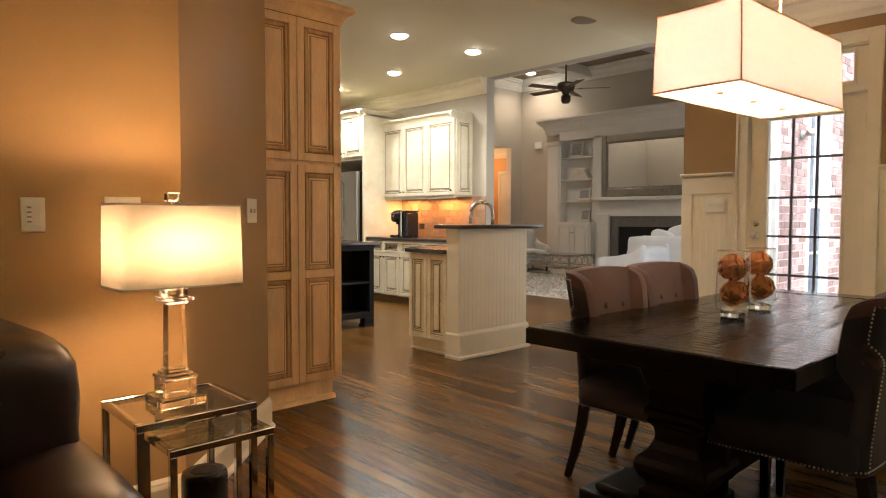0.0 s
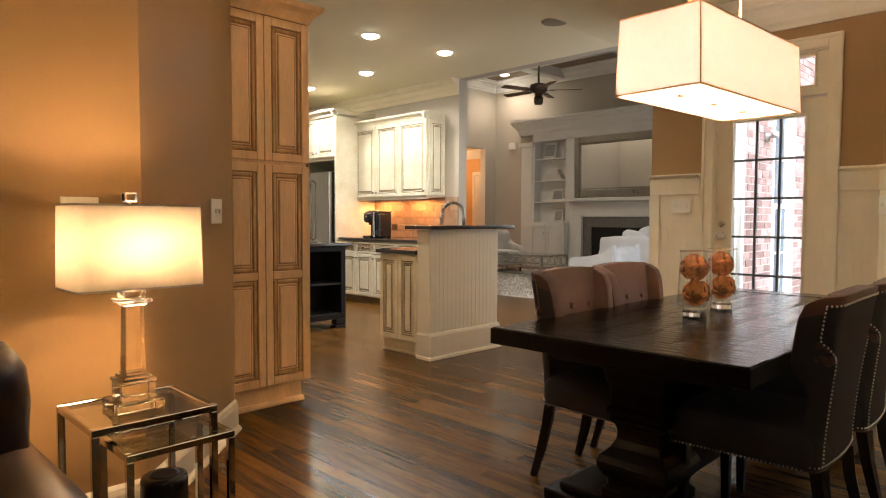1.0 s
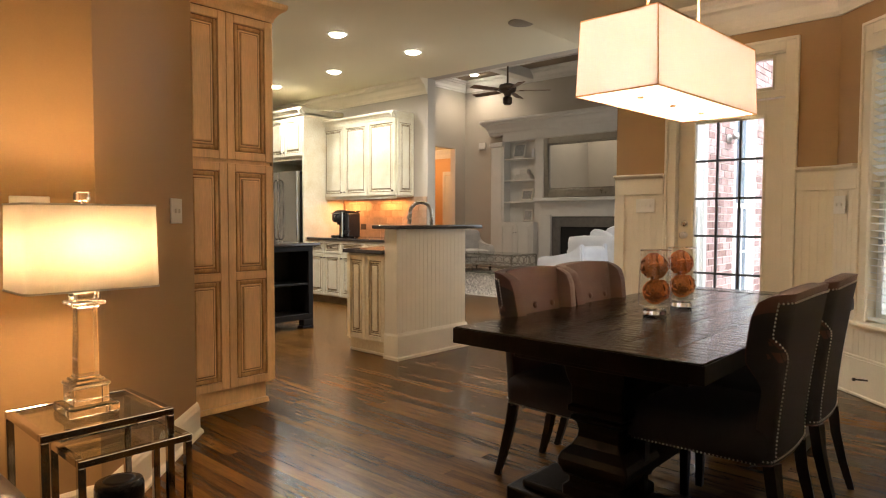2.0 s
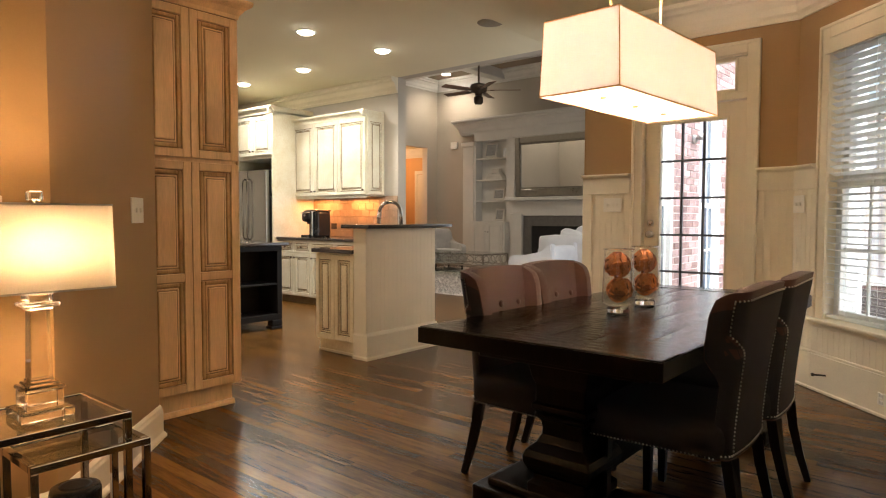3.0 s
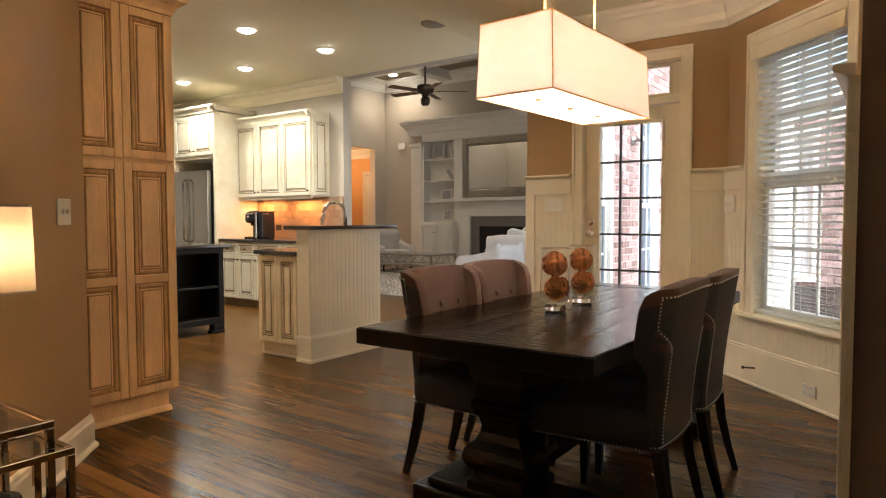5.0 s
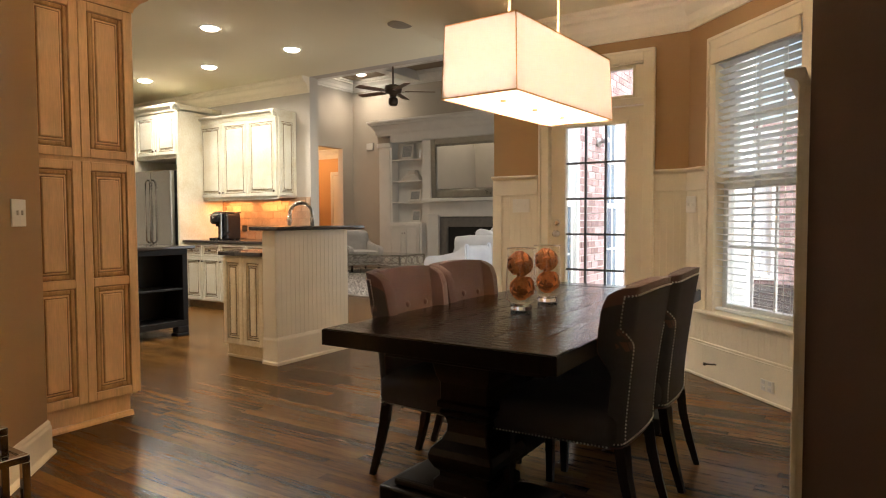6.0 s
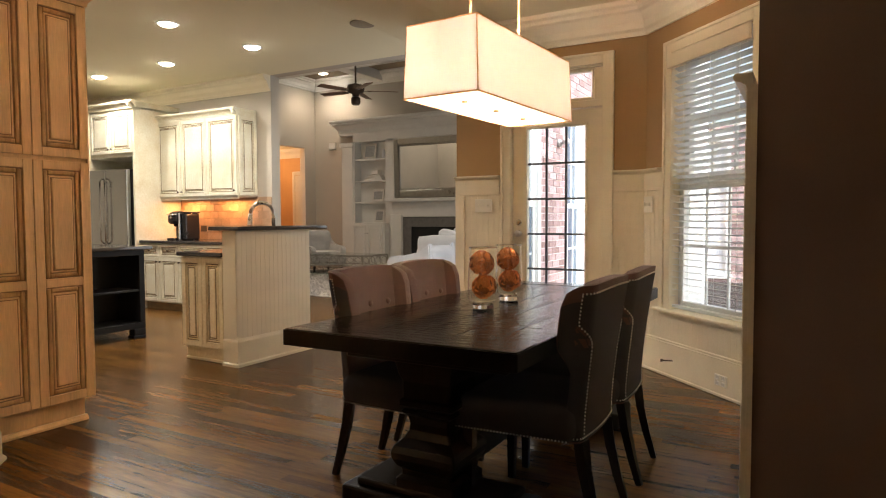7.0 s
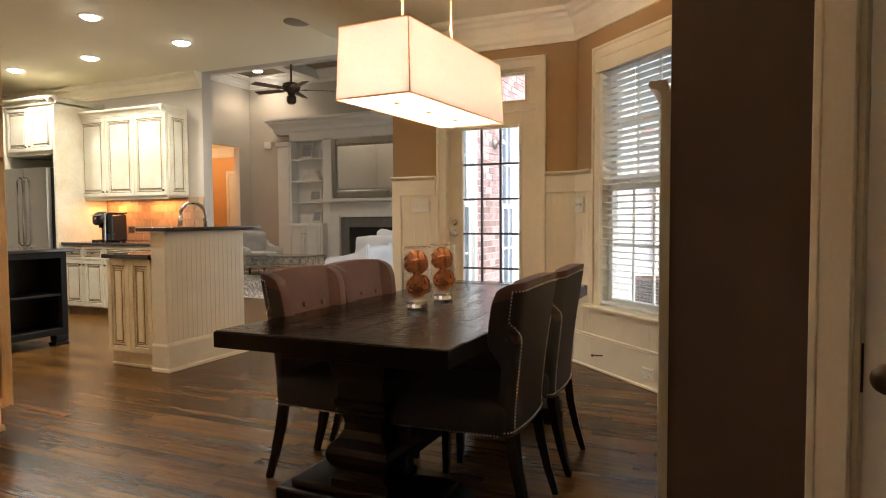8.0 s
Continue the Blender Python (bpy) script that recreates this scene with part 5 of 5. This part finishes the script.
frame_on_shelf(0.62, 2.70, 0.36, 0.38, "leaning pale picture frame on a shelf")
frame_on_shelf(0.88, 1.63, 0.34, 0.30, "pale picture frame on a shelf")
frame_on_shelf(0.94, 1.11, 0.28, 0.32, "small picture frame on the cabinet top")
bs = thing("book_stack", MX(14.5, 10.6, 2.15) @ pose(0.7, -0.22, 0), "stack of pale books under a small box", "books")
for i, (a, b, h) in enumerate(((0, 0.5, 0.05), (0.03, 0.47, 0.05), (0.06, 0.44, 0.045))):
    part("book", box(a, b, 0, 0.19, 0.051 * i, 0.051 * i + h, 0.004, 1), BOOKISH, bs)
part("small_box", box(0.15, 0.38, 0.02, 0.17, 0.152, 0.26, 0.01, 2), BOOKISH, bs)
vs = thing("small_vase", MX(14.5, 10.6, 2.69) @ pose(1.22, -0.14, 0), "small white vase on a shelf", "vase")
part("body", lathe([(0.03, 0), (0.05, 0.05), (0.045, 0.15), (0.03, 0.2), (0.035, 0.22)], 16), WHITEC, vs)
th = thing("wall_sensor", MX(14.5, 11.08, 3.1), "white wall mounted alarm box", "alarm")
part("case", box(-0.11, 0.11, -0.06, 0, -0.09, 0.09, 0.01, 2), WHITE, th)

structure("trim_hall_jamb", box(14.07, 14.088, 11.69, 11.86, 0, 3.05, 0.003, 1), WHITE, "white painted hall opening jamb", "casing")
structure("trim_hall", box(12.96, 12.98, 11.7, 11.85, 0, 3.05), ORANGE, "painted hall opening jamb", "casing")
hd = thing("door_3", MX(14.898, 12.86), "white panelled hall door, closed, in the ochre hall", "door")
hd["kind"] = "structure"
part("leaf", box(0.09, 0.80, -0.03, 0, 0, 2.42, 0.004, 1), WHITE, hd)
for a, b in ((0.0, 0.088), (0.802, 0.89)):
    part("casing", box(a, b, -0.045, 0, 0, 2.52, 0.006, 1), WHITE, hd)
part("casing", box(0.0, 0.89, -0.046, 0, 2.43, 2.53, 0.006, 1), WHITE, hd)
for a, b in ((0.2, 1.0), (1.15, 2.25)):
    part("raised_panel", box(0.19, 0.70, -0.036, -0.02, a, b, 0.006, 2), WHITE, hd)
structure("trim_crown_hall", mould([(14.9, 11.85), (14.9, 14.2), (12.55, 14.2)], CROWN, 2.91), WHITE, "white hall crown moulding", "moulding")


def armchair(m, mat, label, back=0.92):
    ob = thing("armchair", m, label, "armchair")
    part("seat_cushion", cushion(-0.30, 0.30, -0.42, 0.28, 0.30, 0.48, 0.06, 0.02, 11), mat, ob, smooth=True)
    part("base", box(-0.36, 0.36, -0.40, 0.36, 0.17, 0.31, 0.02, 2), mat, ob)
    part("backrest", cushion(-0.36, 0.36, 0.20, 0.42, 0.30, back, 0.08, 0.02, 12), mat, ob, smooth=True)
    for s in (-1, 1):
        bm = bmesh.new()
        a, b = s * 0.30, s * 0.42
        prof = [(-0.42, 0.17), (-0.42, 0.52), (-0.36, 0.585), (-0.1, 0.60), (0.18, 0.66), (0.38, 0.80), (0.42, 0.17)]
        lo = [bm.verts.new((a, y, z)) for y, z in prof]
        hi = [bm.verts.new((b, y, z)) for y, z in prof]
        bm.faces.new(lo)
        bm.faces.new(hi[::-1])
        for i in range(len(prof)):
            j = (i + 1) % len(prof)
            bm.faces.new((lo[i], hi[i], hi[j], lo[j]))
        bmesh.ops.recalc_face_normals(bm, faces=bm.faces[:])
        bmesh.ops.bevel(bm, geom=bm.edges[:], offset=0.02, segments=2, affect='EDGES')
        part("arm", bm, mat, ob)
    for x in (-0.33, 0.33):
        for y in (-0.36, 0.34):
            part("leg", tube([(x, y, 0.18), (x, y, 0.0)], 0.02, radii=[0.03, 0.018], square=True), CHAIRLEG, ob)
    return ob


armchair(pose(12.35, 9.72, 0, 0, 0, -25), LINEN, "oatmeal linen armchair with sloping arms")
armchair(pose(10.15, 5.72, 0, 0, 0, 180), WHITEC, "white slipcovered armchair with a swooping arm", 0.74)
ws = thing("white_sofa", MX(11.2, 6.35) @ pose(0, 0, 0, 0, 0, 0), "white slipcovered sofa with plump white pillows", "sofa")
part("base", box(-0.1, 2.4, 0.0, 0.95, 0.05, 0.42, 0.03, 2), WHITEC, ws)
part("back", cushion(-0.1, 2.4, -0.05, 0.22, 0.1, 0.88, 0.07, 0.01, 21), WHITEC, ws, smooth=True)
part("arm", cushion(-0.15, 0.12, -0.02, 0.95, 0.1, 0.66, 0.08, 0.01, 22), WHITEC, ws, smooth=True)
part("arm", cushion(2.2, 2.45, -0.02, 0.95, 0.1, 0.66, 0.08, 0.01, 23), WHITEC, ws, smooth=True)
part("seat_cushion", cushion(0.12, 1.16, 0.2, 0.93, 0.40, 0.56, 0.05, 0.01, 24), WHITEC, ws, smooth=True)
part("seat_cushion", cushion(1.17, 2.2, 0.2, 0.93, 0.40, 0.56, 0.05, 0.01, 25), WHITEC, ws, smooth=True)
for i, x in enumerate((0.20, 0.62, 1.10, 1.55)):
    p = thing("throw_pillow", ws.matrix_world @ pose(x, 0.30, 0.58, 12, 12 * (-1) ** i, 8 * i - 10), "white cotton throw pillow on the white sofa", "pillow", "sofa pillows")
    part("case", cushion(0, 0.46, -0.07, 0.07, 0, 0.44, 0.05, 0.03, 30 + i), WHITEC, p, smooth=True)
for x in (0, 2.3):
    for y in (0.1, 0.85):
        part("foot", box(x - 0.03, x + 0.03, y - 0.03, y + 0.03, 0, 0.06), ESPRESSO2, ws)

cf = thing("coffee_table", pose(11.25, 7.75, 0), "long silver metal coffee table with open fretwork sides", "coffee table")
CA, CB = 0.85, 1.7
for x in (0, CA):
    for y in (0, CB):
        part("leg", tube([(x, y, 0), (x, y, 0.46)], 0.016, square=True), SILVER, cf)
for z in (0.24, 0.45):
    for x in (0, CA):
        part("rail", tube([(x, 0, z), (x, CB, z)], 0.012, square=True), SILVER, cf)
    for y in (0, CB):
        part("rail", tube([(0, y, z), (CA, y, z)], 0.012, square=True), SILVER, cf)
g = part("glass_top", box(0, CA, 0, CB, 0.463, 0.475), SMOKE, cf)
g.visible_shadow = False
part("lower_shelf", box(0.02, CA - 0.02, 0.02, CB - 0.02, 0.08, 0.095), SMOKE, cf)
for x in (0, CA):
    for k in range(8):
        c = (k + 0.5) * CB / 8
        ring = [(x, c + 0.10 * math.cos(a) * 1.0, 0.345 + 0.095 * math.sin(a)) for a in [math.pi / 6 + 2 * math.pi * i / 6 for i in range(7)]]
        part("fretwork", tube(ring, 0.008, square=True), SILVER, cf)
for y in (0, CB):
    for k in range(4):
        c = (k + 0.5) * CA / 4
        ring = [(c + 0.10 * math.cos(a), y, 0.345 + 0.095 * math.sin(a)) for a in [math.pi / 6 + 2 * math.pi * i / 6 for i in range(7)]]
        part("fretwork", tube(ring, 0.008, square=True), SILVER, cf)

fan = thing("ceiling_fan", pose(11.0, 7.69, 3.5), "dark bronze ceiling fan with five blades, at rest", "ceiling fan")
part("rod", tube([(0, 0, 0.2), (0, 0, 1.34)], 0.018, 10), BRONZE, fan)
part("motor", lathe([(0.05, 0.24), (0.15, 0.21), (0.17, 0.15), (0.15, 0.08), (0.07, 0.05), (0.06, 0.0)], 24), BRONZE, fan)
part("light_kit", lathe([(0.05, 0.0), (0.09, -0.03), (0.09, -0.12), (0.06, -0.16)], 20), BRONZE, fan)
for i in range(5):
    b = part("blade", box(0.22, 0.80, -0.075, 0.075, 0.10, 0.112, 0.004, 1), FANWOOD, fan, m=pose(0, 0, 0, 0, 0, 20 + 72 * i) @ pose(0, 0, 0, 10))
    part("blade_iron", box(0.10, 0.30, -0.025, 0.025, 0.092, 0.10), BRONZE, b)

rug = thing("shag_rug", pose(0, 0, 0), "cream shag rug under the coffee table", "rug")
part("backing", box(8.75, 13.0, 5.0, 10.2, 0.0, 0.012), RUGM, rug)
rng = np.random.default_rng(5)
N = 16000
px, py = rng.uniform(8.75, 13.0, N), rng.uniform(5.0, 10.2, N)
ang, hh, ww = rng.uniform(0, 6.283, N), rng.uniform(0.025, 0.05, N), 0.02
dx, dy = np.cos(ang) * ww, np.sin(ang) * ww
lx, ly = rng.normal(0, 0.02, N), rng.normal(0, 0.02, N)
V = np.stack([np.stack([px - dx, py - dy, np.full(N, 0.01)], 1), np.stack([px + dx, py + dy, np.full(N, 0.01)], 1), np.stack([px + lx, py + ly, hh], 1)], 1).reshape(-1, 3)
me = bpy.data.meshes.new("pile")
me.from_pydata(V.tolist(), [], np.arange(3 * N).reshape(-1, 3).tolist())
me.materials.append(RUGM)
pile = tagged(new("shag", me), kind="stuff")
pile.parent = rug

# ---- outside ----
def brick_wall(name, m, w, h, openings, label):
    """Running-bond bricks proud of their mortar, facing -y, left out where the openings are."""
    core = bmesh.new()
    xs = sorted({0, w} | {v for o in openings for v in o[:2]})
    zs = sorted({0, h} | {v for o in openings for v in o[2:]})
    for a, b in zip(xs, xs[1:]):
        for c, d in zip(zs, zs[1:]):
            if not any(o[0] <= (a + b) / 2 <= o[1] and o[2] <= (c + d) / 2 <= o[3] for o in openings):
                box(a, b, 0.0, 0.11, c, d, into=core)
    ob = structure(name, core, MORTAR, label, "brick wall")
    ob.matrix_world = m
    return ob


def bricks(parent, w, h, openings, keep):
    r = random.Random(7)
    bw, bh, j = 0.203, 0.068, 0.010
    src = None
    verts, faces, count = [], [], 0
    for row in range(int(h / (bh + j))):
        z = row * (bh + j)
        x = -(bw + j) / 2 * (row % 2)
        while x < w:
            a, b = max(0.0, x), min(w, x + bw)
            x += bw + j
            for o in openings:
                if z + bh > o[2] and z < o[3] and b > o[0] and a < o[1]:
                    if a < o[0]:
                        b = o[0]
                    elif b > o[1]:
                        a = o[1]
                    else:
                        b = a
            if b - a < 0.03:
                continue
            full = abs(b - a - bw) < 1e-4
            if full and keep(a, z) and count < 290:
                if src is None:
                    src = part("brick", box(0, bw, -0.010, 0.02, 0, bh), BRICK, parent, m=pose(a, 0, z))
                else:
                    o2 = new("brick", src.data)
                    o2.parent, o2.matrix_local = parent, pose(a, r.uniform(-0.002, 0.002), z)
                count += 1
            else:
                k = len(verts)
                d = -0.010 + r.uniform(-0.002, 0.002)
                verts += [(a, d, z), (b, d, z), (b, d, z + bh), (a, d, z + bh), (a, 0.02, z), (b, 0.02, z), (b, 0.02, z + bh), (a, 0.02, z + bh)]
                faces += [(k, k + 1, k + 2, k + 3), (k + 1, k + 5, k + 6, k + 2), (k + 4, k, k + 3, k + 7), (k + 3, k + 2, k + 6, k + 7), (k + 4, k + 5, k + 1, k)]
    me = bpy.data.meshes.new("brick_field")
    me.from_pydata(verts, [], faces)
    me.materials.append(BRICK2)
    f = tagged(new("brick_field", me), kind="stuff")
    f.parent = parent


def outside_window(m, w, h, pane=None, label="white double hung window in the brick wing"):
    ob = thing("wing_window", m, label, "window", "windows of the brick wing")
    bm = box(-0.07, 0, -0.05, 0.03, -0.05, h + 0.1, 0.006, 1)
    box(w, w + 0.07, -0.05, 0.03, -0.05, h + 0.1, 0.006, 1, into=bm)
    box(-0.10, w + 0.10, -0.06, 0.03, h, h + 0.14, 0.006, 1, into=bm)
    box(-0.12, w + 0.12, -0.09, 0.03, -0.08, 0.0, 0.006, 1, into=bm)
    part("window_frame", bm, VINYL, ob)
    for z0, z1, y in ((0, h / 2 + 0.02, 0.02), (h / 2 - 0.02, h, 0.045)):
        bm = box(0, 0.05, y - 0.02, y + 0.02, z0, z1)
        box(w - 0.05, w, y - 0.02, y + 0.02, z0, z1, into=bm)
        box(0.05, w - 0.05, y - 0.02, y + 0.02, z0, z0 + 0.05, into=bm)
        box(0.05, w - 0.05, y - 0.02, y + 0.02, z1 - 0.05, z1, into=bm)
        part("sash", bm, VINYL, ob)
        for i in (1, 2):
            part("muntin", box(w * i / 3 - 0.012, w * i / 3 + 0.012, y - 0.012, y + 0.012, z0 + 0.05, z1 - 0.05), VINYL, ob)
        part("muntin", box(0.05, w - 0.05, y - 0.011, y + 0.011, (z0 + z1) / 2 - 0.012, (z0 + z1) / 2 + 0.012), VINYL, ob)
        part("pane", box(0.05, w - 0.05, y - 0.003, y + 0.003, z0 + 0.05, z1 - 0.05), pane or DARKPANE, ob)
    return ob


DARKPANE = material("reflecting_dark_pane", (0.10, 0.13, 0.17), 0.06, vary=0.05, bump=0, spec=0.8)
OPEN1 = [(0.45, 1.32, 0.35, 2.75), (2.12, 2.90, 0.35, 2.75), (3.9, 4.7, 0.35, 2.75)]
MW1 = pose(6.53, 2.79, -0.16)
wing = brick_wall("wing_wall_side", MW1, 7.5, 5.6, OPEN1, "red brick wing wall with tall white windows")
bricks(wing, 7.5, 5.6, OPEN1, lambda x, z: 1.6 < x < 3.9 and 0.6 < z < 2.4)
for o in OPEN1:
    outside_window(MW1 @ pose(o[0] + 0.07, 0.04, o[2] + 0.05), o[1] - o[0] - 0.14, o[3] - o[2] - 0.2)
OPEN2 = [(0.10, 0.76, 0.25, 2.9), (0.84, 1.36, 0.25, 2.9), (4.0, 5.1, 0.5, 2.8)]
MW2 = MX(14.0, 4.6 - 1.8, -0.16)
wing2 = brick_wall("wing_wall_end", MW2, 9.0, 3.1, OPEN2, "red brick wing wall facing the bay window")
bricks(wing2, 9.0, 3.1, OPEN2, lambda x, z: False)
# Outdoor brightness is put into the colour of these opaque white panes.
BRIGHT_PANE = material("bright_white_pane", (0.72, 0.74, 0.78), 0.2, vary=0.05, bump=0)
for o in OPEN2:
    outside_window(MW2 @ pose(o[0] + 0.07, 0.04, o[2] + 0.05), o[1] - o[0] - 0.14, o[3] - o[2] - 0.2, BRIGHT_PANE)
fl = thing("porch_floodlight", MW1 @ pose(1.88, -0.012, 2.22), "grey twin floodlight mounted on the brick wing", "floodlight")
part("mount", lathe([(0.05, 0), (0.05, 0.02), (0.03, 0.04), (0.02, 0.05)], 18, m=pose(0, 0, 0, 90)), CONCRETE, fl)
for sx in (-1, 1):
    part("lamp_head", lathe([(0.02, 0.0), (0.035, 0.02), (0.05, 0.09), (0.048, 0.10), (0.01, 0.095)], 16, m=pose(sx * 0.02, -0.06, 0, 60, 0, sx * 35) @ Matrix.Scale(0.7, 4)), CONCRETE, fl)
col = thing("porch_column", pose(9.6, 1.45, -0.16), "white square porch column", "column")
part("shaft", box(-0.14, 0.14, -0.14, 0.14, 0.15, 3.6, 0.01, 1), VINYL, col)
part("plinth", box(-0.18, 0.18, -0.18, 0.18, 0, 0.15, 0.01, 1), VINYL, col)
part("capital", box(-0.18, 0.18, -0.18, 0.18, 3.6, 3.75, 0.01, 1), VINYL, col)

# ---- room lights ----
lamp("undercabinet_lamp", 'AREA', pose(7.14, 6.85, 1.44), 2.4, AMBER, 0.04, 0.5)
lamp("undercabinet_lamp", 'AREA', pose(7.14, 7.6, 1.44), 2.4, AMBER, 0.04, 0.5)
lamp("hall_lamp", 'POINT', pose(13.6, 13.2, 2.85), 17, (1.0, 0.62, 0.32), 0.12)
lamp("living_room_spot", 'SPOT', pose(13.9, 10.9, 4.80), 26, (1.0, 0.80, 0.6), 0.1, spot=140)
# Three more out of view, added to brighten the living room and its mirror.
for x, y in ((8.7, 10.8), (11.3, 10.9), (10.05, 6.0)):
    downlight(x, y, 4.86, 0.11)
    lamp("living_room_spot", 'SPOT', pose(x, y, 4.80), 46 if x < 9 else 38, (1.0, 0.86, 0.7), 0.1, spot=140)
# Area lamps added in the openings, in place of sky light through the panes.
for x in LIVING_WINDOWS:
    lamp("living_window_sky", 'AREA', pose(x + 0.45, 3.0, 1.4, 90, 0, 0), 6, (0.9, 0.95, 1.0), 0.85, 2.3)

# ---- small pieces of the surfaces ----
back = structure("backsplash", box(7.258, 7.27, 6.22, 7.955, 0.912, 1.47), GROUT, "tumbled stone tile backsplash", "backsplash")
src = None
for r in range(6):
    z = 0.916 + r * 0.094
    off = 0.075 * (r % 2)
    y = 6.225 - off
    while y < 7.95:
        a, b = max(6.225, y), min(7.952, y + 0.146)
        y += 0.15
        if b - a < 0.04:
            continue
        if abs(b - a - 0.146) < 1e-4 and src is not None:
            o2 = new("tile", src.data)
            o2.parent, o2.matrix_local = back, pose(0, a - 6.5, z)
        else:
            o2 = part("tile", box(7.252, 7.262, 6.5, 6.5 + b - a, 0, 0.09, 0.003, 1), TILE, back, m=pose(0, a - 6.5, z))
            if abs(b - a - 0.146) < 1e-4:
                src = o2

PW = 0.07
rng = random.Random(11)
floor_ob = bpy.data.objects["floor"]
lengths = [0.6, 0.85, 1.1, 1.35]
plank_mesh = {}
verts, faces, count = [], [], 0
def floor_span(x):
    """Where the boards end under the walls, along y."""
    lo = max(-3.1, x - 2.62) if x < 2.92 else 0.30 if x < 5.3 else max(0.30, x - 4.97) if x < 6.36 else 3.1
    hi = 2.95 if x < 2.02 else x + 0.98 if x < 2.75 else 11.65
    return lo, hi


x = -3.1
while x < 14.45:
    lo, hi = floor_span(x)
    y = -3.2 - rng.random()
    while y < 11.6:
        ln = rng.choice(lengths)
        near = 1.9 < x < 4.6 and 1.9 < y < 5.2 and y > lo and y + ln < hi and count < 295
        inside = y + ln > lo + 0.02 and y < hi - 0.02
        if inside and near:
            if ln not in plank_mesh:
                b = box(0.0004, PW - 0.0004, 0.0006, ln - 0.0006, -0.010, 0.0)
                me = bpy.data.meshes.new("plank")
                b.to_mesh(me)
                b.free()
                me.materials.append(OAK)
                plank_mesh[ln] = me
            o2 = new("plank", plank_mesh[ln])
            o2.parent, o2.matrix_local = floor_ob, pose(x, y, 0)
            count += 1
        elif inside:
            k = len(verts)
            a, b, c, d = x + 0.0004, x + PW - 0.0004, max(lo, y) + 0.0006, min(hi, y + ln) - 0.0006
            verts += [(a, c, 0), (b, c, 0), (b, d, 0), (a, d, 0), (a, c, -0.01), (b, c, -0.01), (b, d, -0.01), (a, d, -0.01)]
            faces += [(k, k + 1, k + 2, k + 3), (k + 4, k + 5, k + 1, k), (k + 5, k + 6, k + 2, k + 1), (k + 6, k + 7, k + 3, k + 2), (k + 7, k + 4, k, k + 3)]
        y += ln
    x += PW
me = bpy.data.meshes.new("plank_field")
me.from_pydata(verts, [], faces)
me.materials.append(OAK2)
field = tagged(new("plank_field", me), kind="stuff")
field.parent = floor_ob
